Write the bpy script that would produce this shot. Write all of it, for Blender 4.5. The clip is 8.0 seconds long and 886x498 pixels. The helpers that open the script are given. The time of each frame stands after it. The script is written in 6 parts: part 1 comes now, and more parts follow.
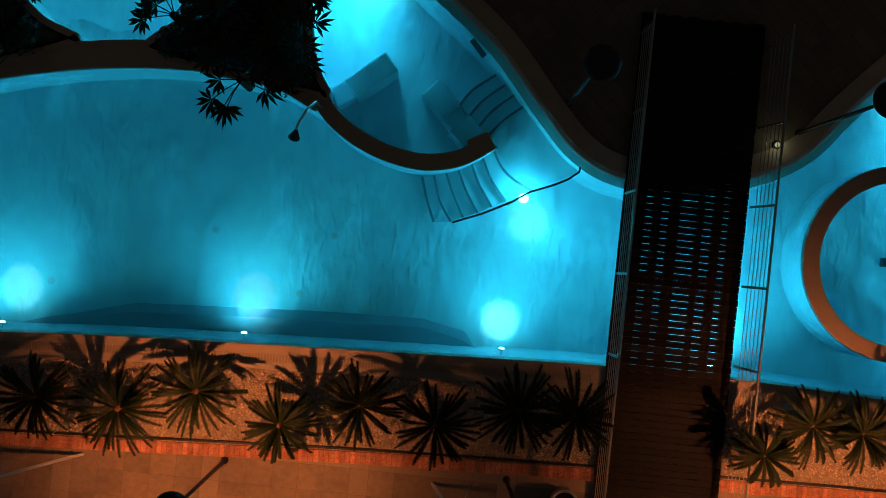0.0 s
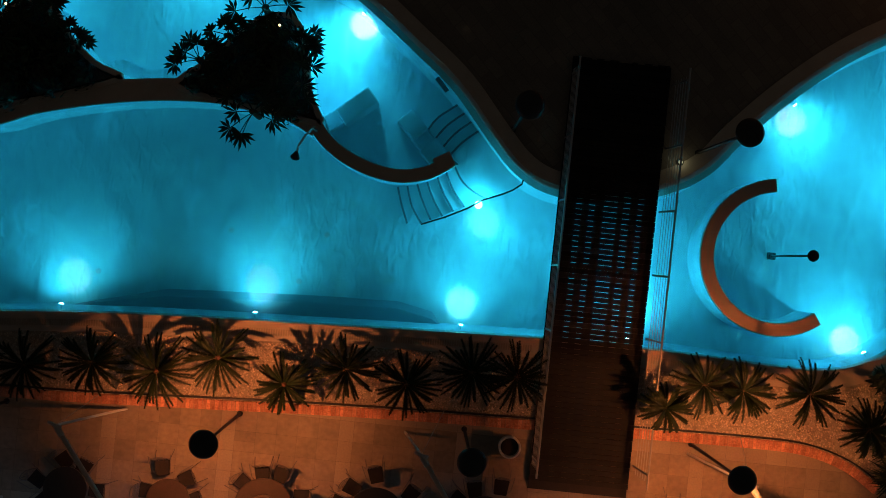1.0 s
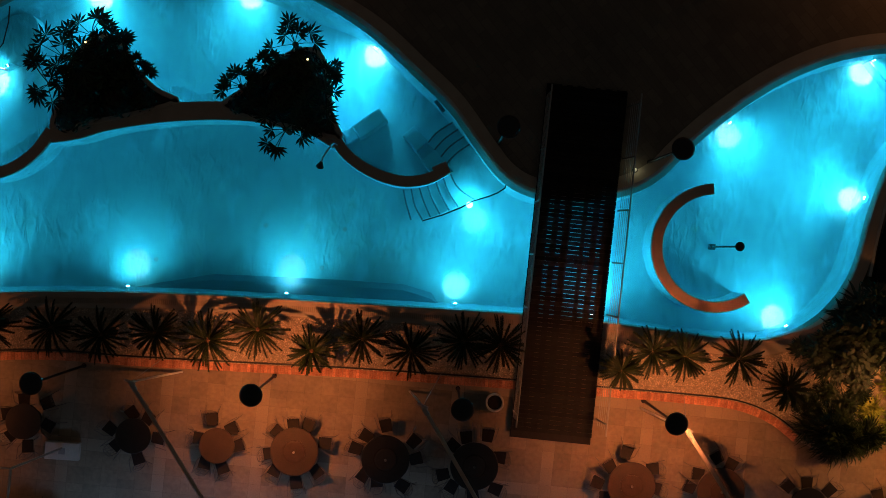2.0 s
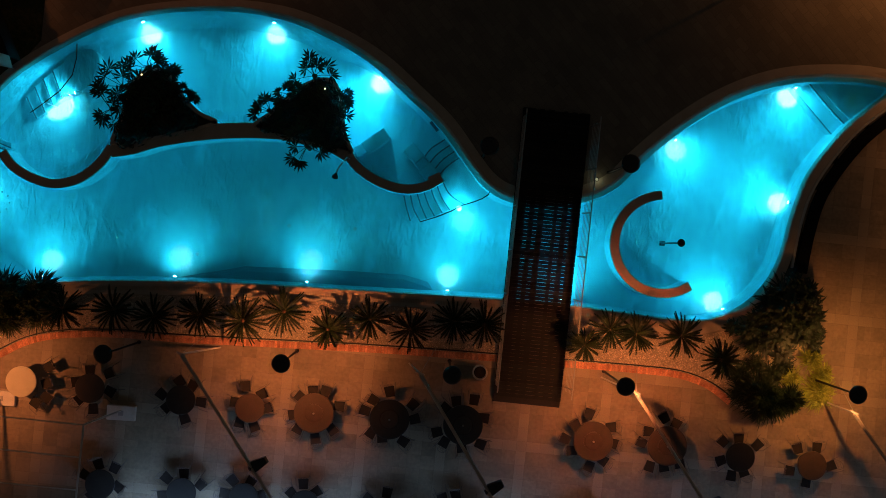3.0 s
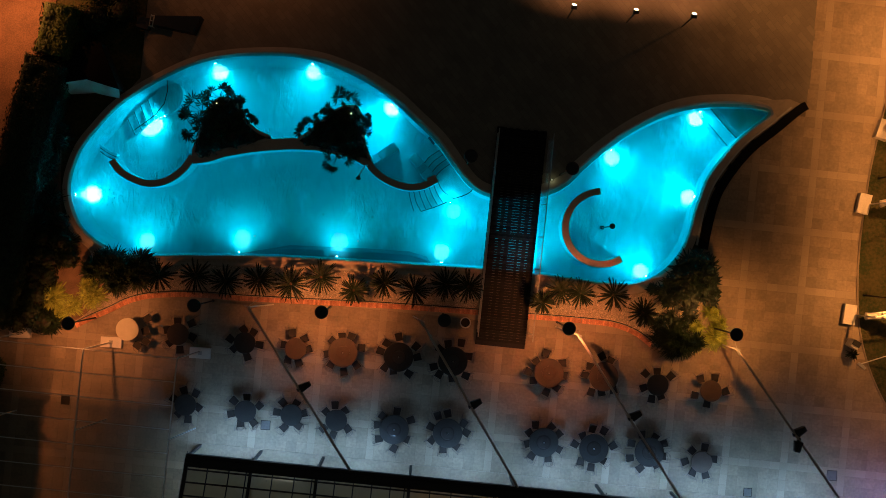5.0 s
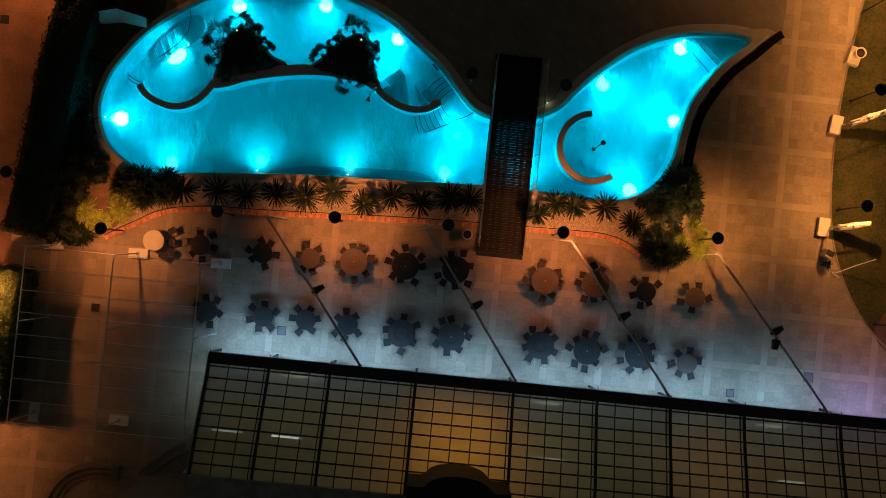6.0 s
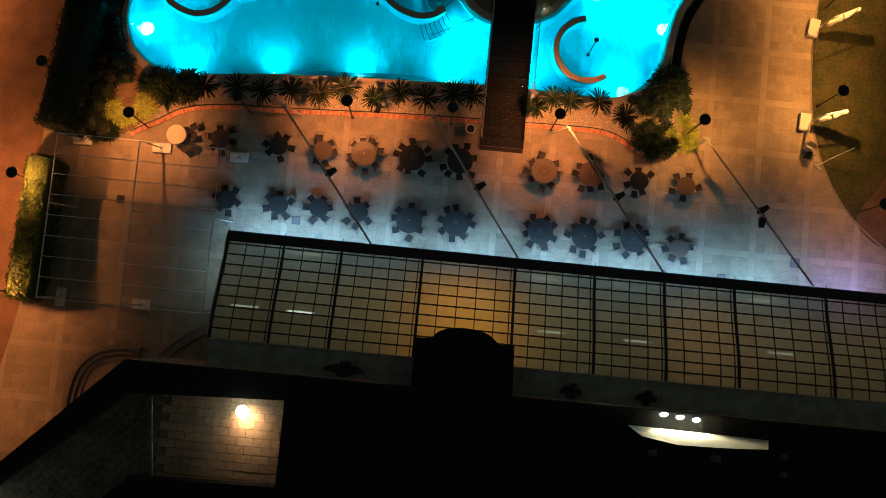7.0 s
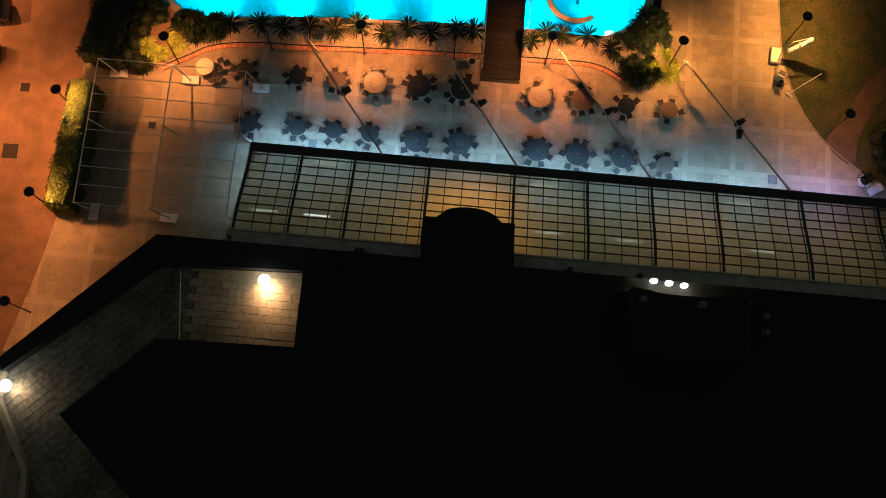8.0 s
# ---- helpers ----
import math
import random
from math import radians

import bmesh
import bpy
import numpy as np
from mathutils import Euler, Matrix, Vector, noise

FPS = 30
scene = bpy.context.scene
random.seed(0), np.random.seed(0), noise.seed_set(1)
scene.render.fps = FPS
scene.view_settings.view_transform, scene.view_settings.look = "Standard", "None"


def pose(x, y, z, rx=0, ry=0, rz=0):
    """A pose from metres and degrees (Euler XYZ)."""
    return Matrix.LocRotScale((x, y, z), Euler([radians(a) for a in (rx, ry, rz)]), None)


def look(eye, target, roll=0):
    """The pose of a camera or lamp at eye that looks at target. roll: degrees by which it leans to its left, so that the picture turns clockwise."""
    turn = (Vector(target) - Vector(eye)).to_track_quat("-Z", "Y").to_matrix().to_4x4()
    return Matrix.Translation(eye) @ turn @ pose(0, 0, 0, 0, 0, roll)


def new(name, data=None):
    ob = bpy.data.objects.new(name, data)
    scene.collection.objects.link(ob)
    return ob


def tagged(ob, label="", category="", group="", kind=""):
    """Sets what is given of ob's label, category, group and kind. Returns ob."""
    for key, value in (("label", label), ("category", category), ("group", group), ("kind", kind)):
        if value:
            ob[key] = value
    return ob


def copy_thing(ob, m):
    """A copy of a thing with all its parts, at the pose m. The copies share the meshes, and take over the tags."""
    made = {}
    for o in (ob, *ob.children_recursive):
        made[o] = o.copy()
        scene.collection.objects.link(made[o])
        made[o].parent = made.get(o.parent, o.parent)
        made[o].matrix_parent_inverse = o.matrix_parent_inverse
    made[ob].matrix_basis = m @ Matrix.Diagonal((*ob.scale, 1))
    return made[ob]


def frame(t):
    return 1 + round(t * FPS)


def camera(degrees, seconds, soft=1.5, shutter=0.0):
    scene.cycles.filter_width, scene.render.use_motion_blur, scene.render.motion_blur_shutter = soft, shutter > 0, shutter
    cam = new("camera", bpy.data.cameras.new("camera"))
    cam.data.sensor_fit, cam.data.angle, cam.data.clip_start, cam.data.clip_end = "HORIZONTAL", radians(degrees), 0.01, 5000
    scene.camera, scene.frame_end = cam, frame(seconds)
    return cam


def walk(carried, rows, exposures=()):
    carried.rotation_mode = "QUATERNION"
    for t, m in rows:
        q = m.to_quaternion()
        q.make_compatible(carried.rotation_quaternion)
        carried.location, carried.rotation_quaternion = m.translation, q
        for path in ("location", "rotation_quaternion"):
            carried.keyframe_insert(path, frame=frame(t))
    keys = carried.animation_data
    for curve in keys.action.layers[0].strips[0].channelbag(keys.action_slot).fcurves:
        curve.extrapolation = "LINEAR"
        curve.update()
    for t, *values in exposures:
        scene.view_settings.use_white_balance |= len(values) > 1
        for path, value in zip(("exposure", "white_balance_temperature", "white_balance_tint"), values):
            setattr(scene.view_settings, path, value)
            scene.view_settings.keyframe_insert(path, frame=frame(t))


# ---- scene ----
cam = camera(45.6, 8.0, soft=0.75)
METRES, EYE, TILT, LEAN, TURN = 68.0, 22.75, -91.0, -0.5, 0.0
ROWS = [
    (0.0, 0.0, 0.0, 0.0, -0.2, 1.88, -6.07),
    (0.5, 0.0044, -0.0419, 0.0002, -0.37, 1.83, -6.08),
    (1.0, 0.0093, -0.0848, -0.0005, -0.49, 1.54, -6.05),
    (1.5, 0.0097, -0.1297, -0.0016, -0.42, 1.29, -6.04),
    (3.0, 0.0132, -0.2815, -0.0054, -0.46, 0.99, -5.98),
    (3.5, 0.0136, -0.3379, -0.006, -0.52, 1.02, -5.97),
    (4.0, 0.0151, -0.3969, -0.0064, -0.47, 1.04, -5.96),
    (5.5, 0.0174, -0.5323, -0.0544, -0.55, 1.14, -5.85),
    (6.0, 0.0194, -0.5585, -0.1074, -0.65, 1.91, -5.78),
    (6.5, 0.0254, -0.5807, -0.1808, -0.59, 3.41, -5.64),
    (7.0, 0.0322, -0.6009, -0.2752, -0.54, 6.22, -5.47),
    (7.5, 0.0373, -0.622, -0.3772, -0.6, 9.45, -5.27),
    (8.0, 0.0458, -0.6392, -0.4932, -0.54, 13.79, -5.06),
]
EXPOSURES = [(0.0, 0.15, 6500, 20), (1.5, 0.2, 6500, 20), (3.5, 0.27, 6400, 13), (5.5, 0.55, 6200, 3), (6.5, 1.0, 5980, -4), (7.0, 1.35, 5900, -8), (8.0, 1.9, 5850, -9)]
walk(cam, [(t, pose(0, 0, EYE, TILT, LEAN, TURN) @ pose(METRES * x, METRES * y, METRES * z, 90 + pitch, roll, yaw)) for t, x, y, z, yaw, pitch, roll in ROWS], EXPOSURES)

# ---- world and lamps ----
world = bpy.data.worlds.new("night_sky")
scene.world = world
world.use_nodes = True
world.node_tree.nodes["Background"].inputs[0].default_value = (0.26, 0.265, 0.235, 1)
world.node_tree.nodes["Background"].inputs[1].default_value = 0.058

POOL_POWER = 80.0
STREET_POWER = 1000.0
FLOOD_POWER = 235.0


def lamp(kind, m, power, color, radius=0.1, cone=None, blend=0.5, size=None, spread=180):
    data = bpy.data.lights.new(kind.lower() + "_lamp", kind)
    data.energy, data.color = power, color
    if kind in ("POINT", "SPOT"):
        data.shadow_soft_size = radius
    if kind == "SPOT":
        data.spot_size, data.spot_blend = radians(cone), blend
    if kind == "AREA":
        data.shape, data.size, data.size_y, data.spread = "RECTANGLE", size[0], size[1], radians(spread)
    ob = new(kind.lower() + "_lamp", data)
    ob.matrix_world = m
    return ob


# ---- materials ----
def material(name, color, color2=None, rough=0.7, scale=3.0, fine=40.0, bump=0.2, metal=0.0, vary="", amount=0.25, emit=None, power=0.0, spec=0.4, spread=0.3, depth=0.02):
    """Two colours mixed by a coarse and a fine noise; vary: 'object' or 'island' shifts the brightness piece by piece."""
    m = bpy.data.materials.new(name)
    m.use_nodes = True
    n, l = m.node_tree.nodes, m.node_tree.links
    b = n["Principled BSDF"]
    b.inputs["Roughness"].default_value, b.inputs["Metallic"].default_value = rough, metal
    b.inputs["Specular IOR Level"].default_value = spec
    if color2 is None:
        color2 = tuple(c * 0.7 for c in color)
    co = n.new("ShaderNodeTexCoord")
    geo = n.new("ShaderNodeNewGeometry")
    big = n.new("ShaderNodeTexNoise")
    big.inputs["Scale"].default_value, big.inputs["Detail"].default_value = scale, 6
    small = n.new("ShaderNodeTexNoise")
    small.inputs["Scale"].default_value, small.inputs["Detail"].default_value = fine, 3
    l.new(geo.outputs["Position"], big.inputs["Vector"])
    l.new(geo.outputs["Position"], small.inputs["Vector"])
    add = n.new("ShaderNodeMath")
    add.operation = "ADD"
    l.new(big.outputs["Fac"], add.inputs[0])
    l.new(small.outputs["Fac"], add.inputs[1])
    rng = n.new("ShaderNodeMapRange")
    rng.inputs["From Min"].default_value, rng.inputs["From Max"].default_value = 1 - spread, 1 + spread
    l.new(add.outputs[0], rng.inputs["Value"])
    mix = n.new("ShaderNodeMix")
    mix.data_type = "RGBA"
    mix.inputs["A"].default_value, mix.inputs["B"].default_value = (*color, 1), (*color2, 1)
    l.new(rng.outputs["Result"], mix.inputs["Factor"])
    out = mix.outputs["Result"]
    if vary:
        src = n.new("ShaderNodeObjectInfo").outputs["Random"] if vary == "object" else geo.outputs["Random Per Island"]
        r2 = n.new("ShaderNodeMapRange")
        r2.inputs["To Min"].default_value, r2.inputs["To Max"].default_value = 1 - amount, 1 + amount
        l.new(src, r2.inputs["Value"])
        hsv = n.new("ShaderNodeHueSaturation")
        l.new(r2.outputs["Result"], hsv.inputs["Value"])
        l.new(out, hsv.inputs["Color"])
        out = hsv.outputs["Color"]
    l.new(out, b.inputs["Base Color"])
    if bump:
        bp = n.new("ShaderNodeBump")
        bp.inputs["Strength"].default_value, bp.inputs["Distance"].default_value = bump, depth
        l.new(add.outputs[0], bp.inputs["Height"])
        l.new(bp.outputs["Normal"], b.inputs["Normal"])
    if emit:
        b.inputs["Emission Color"].default_value, b.inputs["Emission Strength"].default_value = (*emit, 1), power
    return m


def water_material():
    m = bpy.data.materials.new("pool_water")
    m.use_nodes = True
    n, l = m.node_tree.nodes, m.node_tree.links
    n.remove(n["Principled BSDF"])
    refr, gloss, mix = n.new("ShaderNodeBsdfRefraction"), n.new("ShaderNodeBsdfGlossy"), n.new("ShaderNodeMixShader")
    haze, cloud = n.new("ShaderNodeBsdfTranslucent"), n.new("ShaderNodeMixShader")
    haze.inputs["Color"].default_value, cloud.inputs[0].default_value = (0.03, 0.85, 1.0, 1), 0.10
    refr.inputs["Color"].default_value, refr.inputs["IOR"].default_value, refr.inputs["Roughness"].default_value = (0.5, 0.97, 1.0, 1), 1.2, 0.0
    gloss.inputs["Roughness"].default_value = 0.03
    mix.inputs[0].default_value = 0.03
    co = n.new("ShaderNodeNewGeometry")
    wave = n.new("ShaderNodeTexNoise")
    wave.inputs["Scale"].default_value, wave.inputs["Detail"].default_value, wave.inputs["Distortion"].default_value = 1.6, 1.5, 0.6
    bp = n.new("ShaderNodeBump")
    bp.inputs["Strength"].default_value, bp.inputs["Distance"].default_value = 0.3, 0.05
    l.new(co.outputs["Position"], wave.inputs["Vector"])
    l.new(wave.outputs["Fac"], bp.inputs["Height"])
    # fine streaks that run with the breeze
    lay = n.new("ShaderNodeMapping")
    lay.inputs["Rotation"].default_value[2], lay.inputs["Scale"].default_value = radians(-12), (1.6, 0.35, 1.0)
    streak = n.new("ShaderNodeTexNoise")
    streak.inputs["Scale"].default_value, streak.inputs["Detail"].default_value, streak.inputs["Distortion"].default_value = 1.5, 1.5, 0.7
    fine = n.new("ShaderNodeBump")
    fine.inputs["Strength"].default_value, fine.inputs["Distance"].default_value = 1.0, 0.3
    l.new(co.outputs["Position"], lay.inputs["Vector"])
    l.new(lay.outputs["Vector"], streak.inputs["Vector"])
    l.new(streak.outputs["Fac"], fine.inputs["Height"])
    l.new(fine.outputs["Normal"], haze.inputs["Normal"])
    for s in (refr, gloss):
        l.new(bp.outputs["Normal"], s.inputs["Normal"])
    l.new(refr.outputs[0], cloud.inputs[1])
    l.new(haze.outputs[0], cloud.inputs[2])
    l.new(cloud.outputs[0], mix.inputs[1])
    l.new(gloss.outputs[0], mix.inputs[2])
    l.new(mix.outputs[0], n["Material Output"].inputs["Surface"])
    return m


def sheet_material(name, color, power_through):
    """A translucent milky sheet that lets part of the light below through."""
    m = bpy.data.materials.new(name)
    m.use_nodes = True
    n, l = m.node_tree.nodes, m.node_tree.links
    b = n["Principled BSDF"]
    geo = n.new("ShaderNodeNewGeometry")
    noi = n.new("ShaderNodeTexNoise")
    noi.inputs["Scale"].default_value, noi.inputs["Detail"].default_value = 1.1, 5
    l.new(geo.outputs["Position"], noi.inputs["Vector"])
    ramp = n.new("ShaderNodeMix")
    ramp.data_type = "RGBA"
    ramp.inputs["A"].default_value, ramp.inputs["B"].default_value = (*color, 1), (*(c * 0.75 for c in color), 1)
    l.new(noi.outputs["Fac"], ramp.inputs["Factor"])
    l.new(ramp.outputs["Result"], b.inputs["Base Color"])
    b.inputs["Roughness"].default_value = 0.35
    tr, mix = n.new("ShaderNodeBsdfTranslucent"), n.new("ShaderNodeMixShader")
    l.new(ramp.outputs["Result"], tr.inputs["Color"])
    clear = n.new("ShaderNodeBsdfTransparent")
    mix2 = n.new("ShaderNodeMixShader")
    mix.inputs[0].default_value, mix2.inputs[0].default_value = power_through, 0.12
    l.new(b.outputs[0], mix.inputs[1])
    l.new(tr.outputs[0], mix.inputs[2])
    l.new(mix.outputs[0], mix2.inputs[1])
    l.new(clear.outputs[0], mix2.inputs[2])
    l.new(mix2.outputs[0], n["Material Output"].inputs["Surface"])
    return m


def paver_material(name, color, color2, size, turn=0.0):
    """Far paving: a fine brick bond in the material, in metres."""
    m = material(name, color, color2, rough=0.75, scale=0.6, fine=25, bump=0.15)
    n, l = m.node_tree.nodes, m.node_tree.links
    geo = [x for x in n if x.bl_idname == "ShaderNodeNewGeometry"][0]
    mp = n.new("ShaderNodeMapping")
    mp.inputs["Rotation"].default_value[2] = radians(turn)
    br = n.new("ShaderNodeTexBrick")
    br.inputs["Scale"].default_value = 1.0
    br.inputs["Brick Width"].default_value, br.inputs["Row Height"].default_value, br.inputs["Mortar Size"].default_value = size[0], size[1], 0.012
    br.inputs["Color1"].default_value, br.inputs["Color2"].default_value, br.inputs["Mortar"].default_value = (1, 1, 1, 1), (0.8, 0.8, 0.8, 1), (0.72, 0.72, 0.72, 1)
    l.new(geo.outputs["Position"], mp.inputs["Vector"])
    l.new(mp.outputs["Vector"], br.inputs["Vector"])
    b = n["Principled BSDF"]
    src = b.inputs["Base Color"].links[0].from_socket
    mul = n.new("ShaderNodeMix")
    mul.data_type, mul.blend_type = "RGBA", "MULTIPLY"
    mul.inputs["Factor"].default_value = 1.0
    l.new(src, mul.inputs["A"])
    l.new(br.outputs["Color"], mul.inputs["B"])
    l.new(mul.outputs["Result"], b.inputs["Base Color"])
    return m


M = {
    "grass": material("grass_ground", (0.024, 0.036, 0.008), (0.070, 0.056, 0.019), 0.95, 0.9, 6, 1.0, spread=0.2, depth=0.08),
    "asphalt": material("reddish_asphalt", (0.21, 0.115, 0.065), (0.12, 0.066, 0.038), 0.85, 0.9, 14, 0.5, spread=0.22),
    "mortar": material("paving_bed", (0.17, 0.13, 0.09), (0.125, 0.096, 0.068), 0.9, 1, 30, 0.2),
    "tile": material("stone_tile", (0.275, 0.209, 0.138), (0.195, 0.148, 0.10), 0.6, 1.3, 7, 0.1, vary="object", amount=0.12, spread=0.26),
    "tile_far": material("stone_tile_field", (0.275, 0.209, 0.138), (0.195, 0.148, 0.10), 0.6, 1.3, 7, 0.1, vary="island", amount=0.12, spread=0.26),
    "band": material("pale_stone_tile", (0.325, 0.252, 0.172), (0.255, 0.197, 0.135), 0.6, 1.0, 22, 0.15, vary="object", amount=0.08),
    "band_far": material("pale_stone_tile_field", (0.325, 0.252, 0.172), (0.255, 0.197, 0.135), 0.6, 1.0, 22, 0.15, vary="island", amount=0.08),
    "plaza": paver_material("plaza_pavers", (0.205, 0.17, 0.132), (0.135, 0.112, 0.088), (0.62, 0.31), 45),
    "coping": material("beige_coping_stone", (0.42, 0.36, 0.29), (0.34, 0.28, 0.22), 0.7, 2, 45, 0.15),
    "wet_stone": material("wet_overflow_stone", (0.50, 0.48, 0.44), (0.40, 0.38, 0.34), 0.35, 2, 45, 0.1),
    "grating": material("beige_overflow_grating", (0.36, 0.30, 0.23), (0.26, 0.21, 0.16), 0.7, 4, 60, 0.3),
    "gravel": material("beige_gravel", (0.44, 0.36, 0.28), (0.22, 0.17, 0.125), 0.9, 6, 45, 0.6, spread=0.3),
    "pebble": material("beige_pebble", (0.62, 0.50, 0.39), (0.40, 0.31, 0.23), 0.85, 3, 40, 0.0, vary="island", amount=0.4),
    "brick": material("red_kerb_brick", (0.64, 0.29, 0.17), (0.40, 0.14, 0.075), 0.8, 5, 22, 0.3, vary="object", amount=0.3, spread=0.2),
    "brick_joint": material("sandy_brick_joint", (0.42, 0.25, 0.16), (0.30, 0.17, 0.11), 0.9, 5, 40, 0.2),
    "pool": material("pool_plaster", (0.052, 0.88, 0.95), (0.04, 0.76, 0.87), 0.6, 0.5, 2.6, 0.0),
    "basin": material("grey_pool_mosaic", (0.36, 0.58, 0.62), (0.28, 0.48, 0.53), 0.6, 1.2, 14, 0.05),
    # darker teal for the unlit floor along the south wall
    "bench": material("unlit_floor_teal", (0.06, 0.36, 0.42), (0.045, 0.29, 0.35), 0.6, 1.2, 14, 0.05),
    "nosing": material("dark_step_nosing", (0.10, 0.17, 0.20), (0.06, 0.12, 0.15), 0.6, 5, 40, 0.1),
    "water": water_material(),
    "slate": material("black_slate", (0.005, 0.005, 0.005), (0.008, 0.008, 0.008), 0.8, 2, 30, 0.2, spec=0.05),
    "soil": material("dark_soil", (0.035, 0.026, 0.018), (0.02, 0.016, 0.011), 0.95, 3, 30, 0.8),
    "leaf": material("palm_leaf", (0.005, 0.012, 0.003), (0.010, 0.020, 0.005), 0.5, 2, 20, 0.1, vary="island", amount=0.5, spec=0.18),
    "leaf_dark": material("shrub_leaf", (0.008, 0.019, 0.006), (0.015, 0.030, 0.009), 0.55, 2, 20, 0.1, vary="island", amount=0.6, spec=0.3),
    "leaf_grey": material("yucca_leaf", (0.015, 0.034, 0.014), (0.007, 0.017, 0.008), 0.5, 2, 20, 0.1, vary="island", amount=0.6, spec=0.3),
    "leaf_hedge": material("hedge_leaf", (0.078, 0.115, 0.006), (0.025, 0.042, 0.003), 0.6, 1.2, 14, 0.1, vary="island", amount=0.5),
    "leaf_pale": material("grass_blade", (0.40, 0.47, 0.07), (0.20, 0.24, 0.03), 0.6, 2, 20, 0.1, vary="island", amount=0.35),
    "bark": material("palm_bark", (0.14, 0.085, 0.05), (0.08, 0.05, 0.03), 0.9, 8, 40, 0.8),
    "heart": material("palm_heart", (0.20, 0.09, 0.05), (0.08, 0.035, 0.02), 0.9, 12, 60, 0.6),
    "deck": material("weathered_deck_board", (0.019, 0.0175, 0.0165), (0.008, 0.0075, 0.007), 0.75, 5, 60, 0.35, vary="object", amount=0.35, spec=0.12),
    "timber": material("dark_timber_joist", (0.018, 0.014, 0.011), (0.01, 0.008, 0.006), 0.8, 5, 40, 0.3),
    "steel": material("brushed_steel", (0.55, 0.55, 0.55), (0.45, 0.45, 0.45), 0.35, 4, 60, 0.05, metal=0.9),
    "rail": material("weathered_galvanised_rail", (0.36, 0.34, 0.32), (0.26, 0.25, 0.24), 0.5, 5, 60, 0.1, metal=0.3),
    "wire": material("chair_wire", (0.16, 0.125, 0.105), (0.11, 0.085, 0.07), 0.5, 5, 60, 0.05),
    "black": material("black_metal", (0.012, 0.012, 0.013), (0.018, 0.018, 0.018), 0.5, 4, 40, 0.05),
    "white_metal": material("white_painted_metal", (0.62, 0.60, 0.57), (0.52, 0.50, 0.46), 0.5, 3, 40, 0.05),
    "grey_metal": material("grey_painted_metal", (0.36, 0.35, 0.33), (0.27, 0.26, 0.25), 0.5, 3, 40, 0.05),
    "mast": material("bronze_painted_mast", (0.48, 0.37, 0.30), (0.36, 0.275, 0.225), 0.45, 3, 40, 0.05),
    "concrete": material("white_concrete", (0.66, 0.62, 0.56), (0.52, 0.48, 0.42), 0.85, 2.5, 30, 0.3),
    "step_stone": material("brown_step_stone", (0.25, 0.195, 0.14), (0.17, 0.135, 0.10), 0.85, 2.5, 30, 0.3),
    "canvas": material("cream_canvas", (0.70, 0.64, 0.54), (0.58, 0.52, 0.43), 0.9, 3, 50, 0.3),
    "top_brown": material("brown_laminate_top", (0.082, 0.054, 0.039), (0.062, 0.041, 0.03), 0.4, 3, 30, 0.05),
    "top_wood": material("brown_turntable", (0.085, 0.052, 0.038), (0.06, 0.037, 0.027), 0.3, 6, 40, 0.05),
    "top_dark": material("dark_laminate_top", (0.034, 0.031, 0.029), (0.023, 0.021, 0.02), 0.3, 3, 30, 0.05),
    "cloth": material("cream_tablecloth", (0.50, 0.45, 0.34), (0.43, 0.39, 0.29), 0.9, 3, 60, 0.2),
    "cushion": material("dark_woven_seat", (0.028, 0.021, 0.018), (0.017, 0.013, 0.011), 0.8, 8, 60, 0.3),
    "glass_top": material("smoked_glass_disc", (0.05, 0.045, 0.042), (0.04, 0.036, 0.034), 0.12, 3, 30, 0.0),
    "purlin": material("brown_purlin", (0.035, 0.024, 0.014), (0.02, 0.014, 0.009), 0.6, 4, 40, 0.1),
    "tube_dim": material("dim_tube", (0.8, 0.8, 0.7), emit=(0.95, 1.0, 0.8), power=0.7, bump=0),
    "cover": material("dull_cover", (0.13, 0.12, 0.11), (0.09, 0.08, 0.075), 0.6, 6, 40, 0.3),
    "roof": material("black_bitumen_roof", (0.010, 0.010, 0.011), (0.016, 0.015, 0.016), 0.8, 1.2, 25, 0.3, spec=0.2),
    "gutter": material("grey_lead_gutter", (0.42, 0.42, 0.37), (0.16, 0.16, 0.14), 0.7, 1.3, 25, 0.15),
    "plaster": material("ochre_plaster", (0.34, 0.25, 0.17), (0.27, 0.195, 0.13), 0.85, 1.5, 30, 0.2),
    "pale_plaster": material("pale_plaster", (0.62, 0.58, 0.47), (0.46, 0.42, 0.33), 0.85, 2.0, 20, 0.3),
    "bed_soil": material("brown_bed_soil", (0.23, 0.14, 0.088), (0.12, 0.075, 0.047), 0.95, 1.6, 20, 0.7, spread=0.25),
    "dirt": material("trodden_dirt", (0.12, 0.07, 0.042), (0.075, 0.045, 0.026), 0.95, 1.2, 12, 0.6, spread=0.2),
    "paver": material("roof_paver", (0.33, 0.225, 0.14), (0.17, 0.115, 0.072), 0.85, 0.7, 5, 0.5, vary="object", amount=0.08, spread=0.34),
    "paver_dark": material("dark_roof_paver", (0.155, 0.135, 0.105), (0.045, 0.04, 0.034), 0.85, 0.6, 4, 0.6, vary="object", amount=0.12, spread=0.25),
    "joint": material("dark_paver_joint", (0.19, 0.13, 0.085), (0.07, 0.05, 0.034), 0.9, 1.5, 12, 0.3, spread=0.2),
    "sheet": sheet_material("milky_roof_sheet", (0.40, 0.325, 0.19), 0.5),
